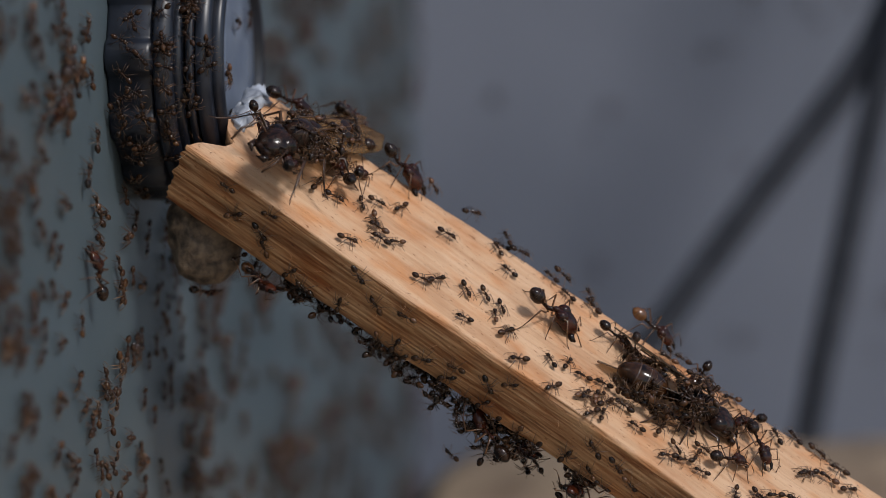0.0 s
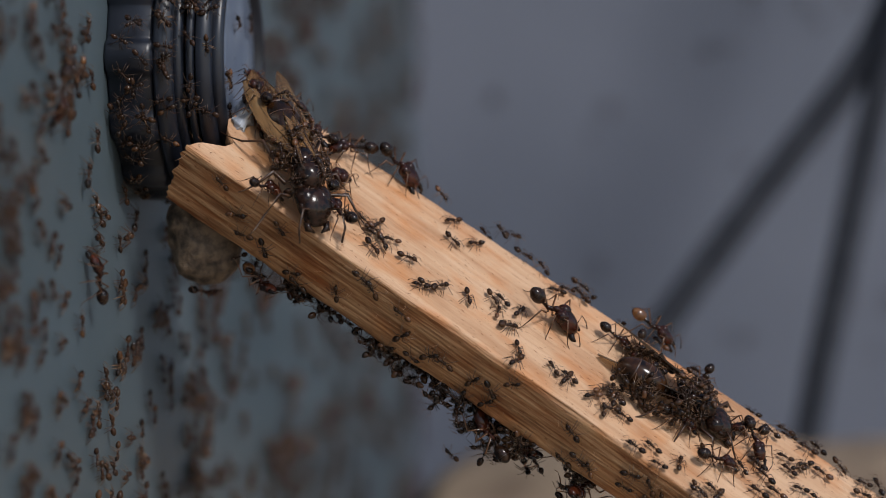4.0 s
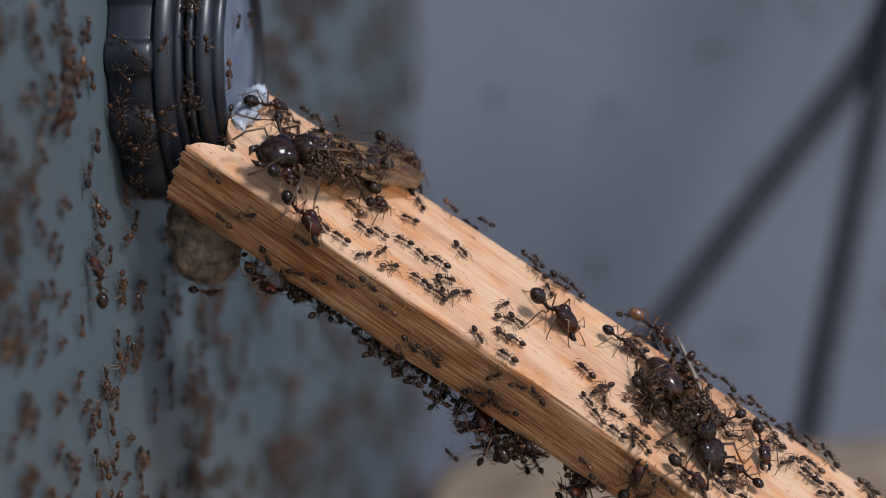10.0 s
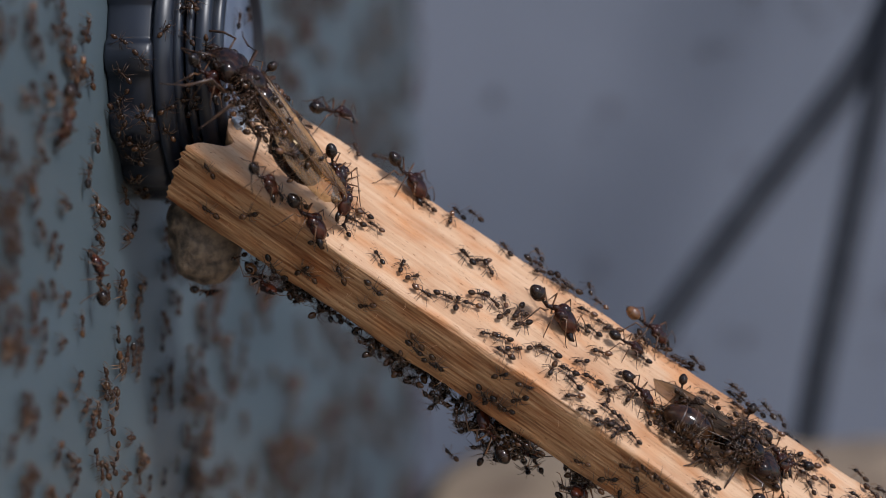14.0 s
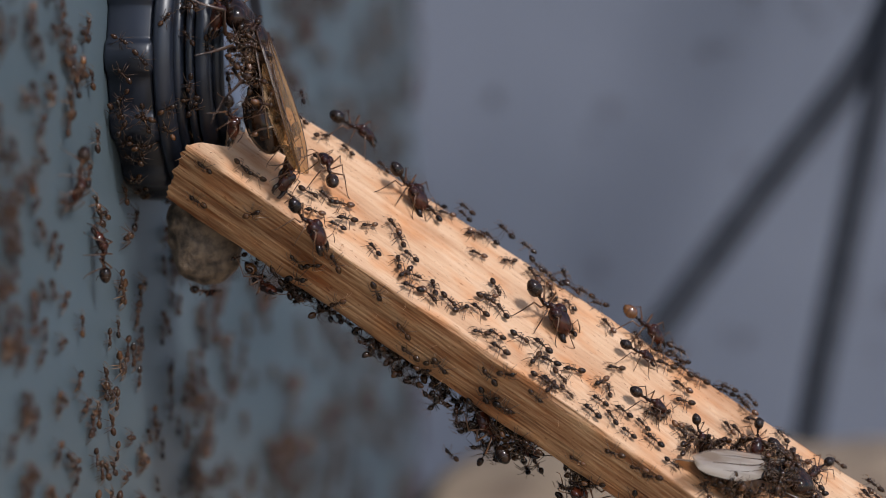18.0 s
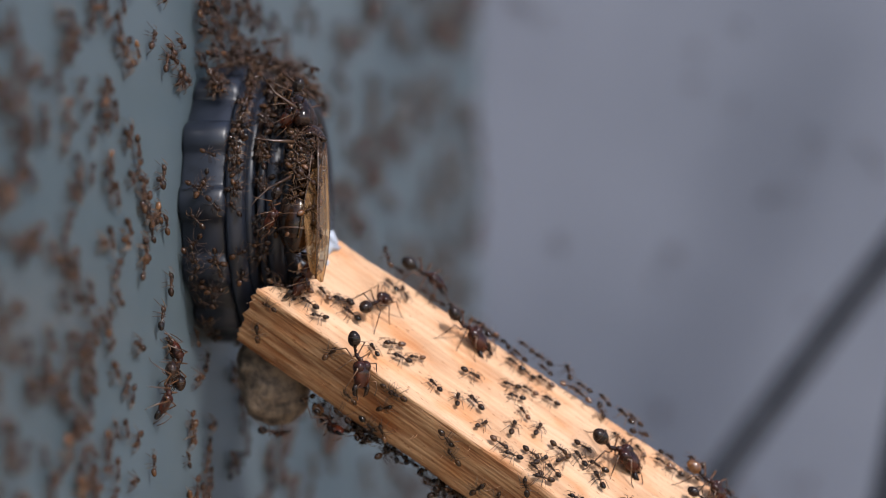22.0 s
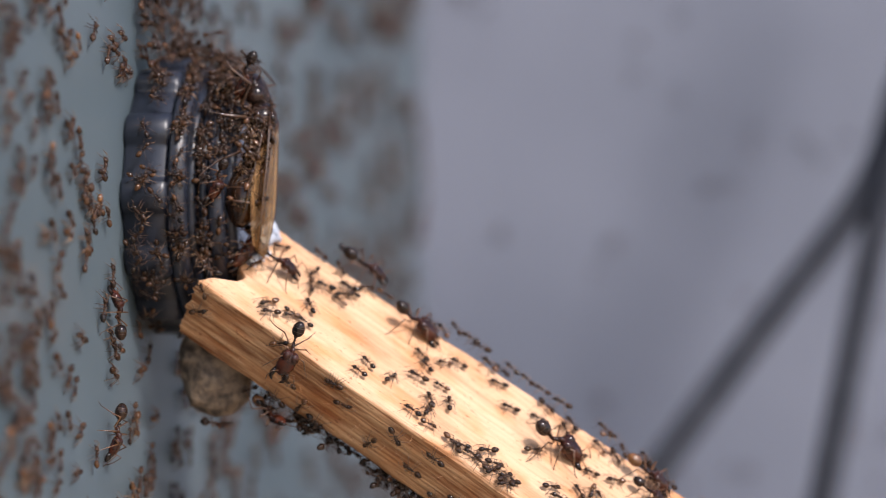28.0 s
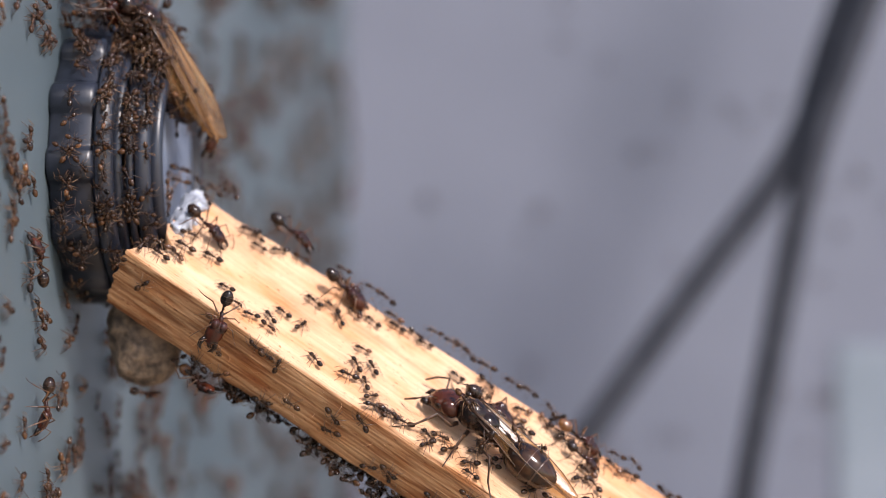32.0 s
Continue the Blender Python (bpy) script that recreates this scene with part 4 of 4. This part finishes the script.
crowd(15, "top", on_top, (0.068, 0.105), (0.003, 0.0185), (180, 180, 172, -172), 0.0105, (-0.041, -0.012, 0.0015, 0.0188), 1.0, 30, 0.0021, 0.30)
crowd(21, "top", on_top, (-0.036, 0.066), (0.0175, 0.0208), (0, 180), 0.002, (-0.040, 0.068, 0.0175, 0.0210), 1.0, 44, 0.0024)
crowd(26, "top", on_top, (0.068, 0.105), (0.0150, 0.0205), (180, 180, 170, -170), 0.0060, (-0.034, 0.024, 0.0140, 0.0212), 1.0, 30, 0.0021)
crowd(10, "back", on_back, (-0.034, 0.066), (-0.0020, -0.0002), (0, 180), 0.0015, (-0.038, 0.068, -0.0022, -0.0002), 1.0, 44, 0.0024)
crowd(30, "side", on_side, (-0.036, 0.052), (-0.0088, -0.0010), AROUND, 0.0011, (-0.042, 0.06, -0.0088, -0.0010), 1.0, 44, 0.0024)
crowd(12, "side", on_side, (-0.030, 0.034), (-0.0095, -0.0065), AROUND, 0.0008, (-0.032, 0.04, -0.0095, -0.0060), 1.0, 44, 0.0022)
crowd(26, "wall", on_wall, (-0.068, -0.024), (-0.020, 0.044), (0, 180, 10, 190, 170), 0.0016, (-0.068, -0.024, -0.022, 0.046), 1.0, 24, 0.0038, 0.30)
crowd(6, "wall", on_wall, (-0.078, -0.022), (0.008, 0.030), (0, 180, 30, 210, 150), 0.0016, (-0.078, -0.022, 0.006, 0.030), 1.0, 30, 0.0022, 0.3)


def descend():
    """Workers that come down over the port's rim from its top."""
    for i in range(24):
        x, r = DICE.choice(((0.0035, 0.0206), (0.0085, 0.0196), (0.0085, 0.0196), (0.0118, 0.0180), (0.0138, 0.0168)))
        high, low = DICE.uniform(75, 150), DICE.uniform(-25, 62)
        start, end, a = DICE.uniform(15, 19), DICE.uniform(20.5, 26), DICE.uniform(0, 360)
        rows = []
        for t in range(33):
            s = min(1.0, max(0.0, (t - start) / (end - start)))
            rows.append((float(t), on_rim(x, radians(high + (low - high) * s + DICE.uniform(-1.5, 1.5)), a, r)))
            if 0 < s < 1:
                a += max(-45, min(45, (90 - a + 180) % 360 - 180 + DICE.uniform(-30, 30)))
            else:
                a += DICE.uniform(-20, 20)
        MOVES.append((worker(rows[0][1]), rows))


descend()


# ---- ants too many to count: the far crowd on the panels and the knots below the stick ----
def swarm(name, places, label):
    verts, faces, mats, mat_ids = [], [], [], []
    pool = []
    for ant in WORKER:
        bits = []
        for c in ant.children:
            me = c.data
            bits.append(([v.co + c.location for v in me.vertices], [tuple(p.vertices) for p in me.polygons], me.materials[0]))
        pool.append(bits)
    for m in places:
        # mostly the darkest sort: the wall ants' shade is carried by their colour
        for co, fs, mat in DICE.choices(pool, (2, 1, 6, 0.2))[0]:
            if mat not in mats:
                mats.append(mat)
            k = len(verts)
            verts += [tuple(m @ v) for v in co]
            faces += [tuple(k + i for i in f) for f in fs]
            mat_ids += [mats.index(mat)] * len(fs)
    me = bpy.data.meshes.new(name)
    me.from_pydata(verts, [], faces)
    for mat in mats:
        me.materials.append(mat)
    me.polygons.foreach_set("material_index", mat_ids)
    me.polygons.foreach_set("use_smooth", [True] * len(faces))
    return tagged(new(name, me), label, "ant swarm", kind="stuff")


def far_places():
    """Loose clumps over the wall, spaced evenly and enlarged with distance to fit the camera's view."""
    out = []
    for number, lo, hi, gap in ((560, 0.236, 0.335, -0.02), (130, 0.330, 0.40, 0.0), (820, 0.36, 0.66, 0.02)):
        made = 0
        while made < number:
            d = 1 / DICE.uniform(1 / hi, 1 / lo)
            y, s = (d - 0.337) / 0.993, DICE.uniform(-0.26, 0.26)
            z = s * d
            if noise.noise((30 / d * 0.55, s * 60, 1.7)) < gap + 0.22 * DICE.gauss(0, 1) or y > BEHIND - 0.004 or y * y + z * z < 0.0222 ** 2:
                continue
            f = DICE.uniform(0.95, 1.3) * (1 + 4.5 * max(0, y))
            out.append(on_wall(z, y, DICE.uniform(0, 360)) @ Matrix.Scale(f, 4))
            made += 1
    return out


swarm("wall_ants", far_places(), "scattered swarm of small brown ants on the teal panel")
back = []
for i in range(80):
    x, z = DICE.uniform(0.0, 0.2), DICE.uniform(0.13, 0.40)
    for k in range(DICE.choice((1, 1, 2))):
        back.append(pose(x + DICE.uniform(-0.003, 0.003), corner.y, z + DICE.uniform(-0.003, 0.003), 90, DICE.uniform(0, 360), 0) @ Matrix.Scale(DICE.uniform(0.9, 1.25), 4))
swarm("panel_ants", back, "few scattered brown ants on the blue-grey panel")


def knots():
    out = []
    for u0, v0, su, depth, number in ((0.0135, 0.0, 0.0055, 0.0050, 46), (0.0265, 0.001, 0.0025, 0.0045, 16), (0.0, 0.0, 0.006, 0.0024, 24), (-0.0235, 0.0, 0.006, 0.0024, 28), (0.006, -0.0005, 0.004, 0.003, 16), (-0.010, 0.0, 0.008, 0.0016, 18)):
        for i in range(number):
            u, v, h = DICE.gauss(u0, su * 0.6), DICE.uniform(v0 - 0.002, v0 + 0.003), abs(DICE.gauss(0, depth * 0.5))
            out.append(on_base(u, v, DICE.uniform(0, 360), h) @ pose(0, 0, 0, DICE.uniform(-50, 50), DICE.uniform(-50, 50), 0) @ Matrix.Scale(DICE.uniform(0.9, 1.25), 4))
    return out


swarm("hanging_ants", knots(), "dark knots of ants hanging below the wooden stick")
crown = []
for i in range(80):
    x, r, s = DICE.choice(((0.0035, 0.0208, 1), (0.0085, 0.0196, 1), (0.0118, 0.0182, 1), (0.014, 0.0168, 1), (0.0155, 0.0155, 1)))
    phi = radians(DICE.gauss(84, 26))
    crown.append(on_rim(x, phi, DICE.uniform(0, 360), r + abs(DICE.gauss(0, 0.0016))) @ pose(0, 0, 0, DICE.uniform(-40, 40), DICE.uniform(-40, 40), 0) @ Matrix.Scale(DICE.uniform(0.9, 1.2), 4))
for i in range(80):
    z, y = DICE.uniform(0.019, 0.034), DICE.uniform(-0.014, 0.014)
    crown.append(on_wall(z, y, DICE.uniform(0, 360), abs(DICE.gauss(0, 0.002))) @ Matrix.Scale(DICE.uniform(0.9, 1.2), 4))
for i in range(16):
    phi = radians(DICE.uniform(-120, 5))
    crown.append(on_rim(DICE.uniform(0.0, 0.0065), phi, DICE.uniform(0, 360), 0.0207 + abs(DICE.gauss(0, 0.0004))) @ pose(0, 0, 0, DICE.uniform(-20, 20), DICE.uniform(-20, 20), 0))
for i in range(18):
    x, r = DICE.choice(((0.0118, 0.0182), (0.0085, 0.0196), (0.0118, 0.0182), (0.014, 0.0168)))
    crown.append(on_rim(x, radians(DICE.uniform(22, 80)), DICE.uniform(0, 360), r + abs(DICE.gauss(0, 0.0004))) @ Matrix.Scale(DICE.uniform(0.85, 1.1), 4))
for i in range(14):
    x, r = DICE.choice(((0.0025, 0.0205), (0.0118, 0.0182), (0.0085, 0.0195), (0.0118, 0.0182), (0.014, 0.0168)))
    crown.append(on_rim(x, radians(DICE.uniform(-80, 25)), DICE.uniform(0, 360), r) @ Matrix.Scale(DICE.uniform(0.85, 1.1), 4))
swarm("port_swarm", crown, "dense swarm of ants over the top of the port")


# bands of ants that march down over the port's rim together
def band(number, span, top, turned, start, end):
    places = []
    for i in range(number):
        x, r = DICE.choice(((0.0045, 0.0206), (0.0085, 0.0197), (0.0085, 0.0197), (0.0118, 0.0182), (0.014, 0.0168)))
        phi = radians(top + DICE.uniform(-span, span))
        places.append(PORT.inverted() @ on_rim(x, phi, DICE.uniform(0, 360), r + abs(DICE.gauss(0, 0.0003))) @ pose(0, 0, 0, DICE.uniform(-15, 15), DICE.uniform(-15, 15), 0) @ Matrix.Scale(DICE.uniform(0.85, 1.1), 4))
    ob = swarm("marching_ants", places, "loose band of small ants marching over the port's rim")
    rows = [(0.0, PORT)]
    for k in range(9):
        s = k / 8
        rows.append((start + (end - start) * s, PORT @ pose(0, 0, 0, turned * s * s * (3 - 2 * s), 0, 0)))
    rows.append((32.0, PORT @ pose(0, 0, 0, turned * 1.03, 0, 0)))
    MOVES.append((ob, rows))


band(30, 42, -12, -88, 2.0, 7.5)
band(16, 45, 100, 72, 16.0, 23.5)
band(22, 55, 120, 108, 17.0, 25.5)


def motions():
    for thing, rows in MOVES:
        walk(thing, rows)


motions()
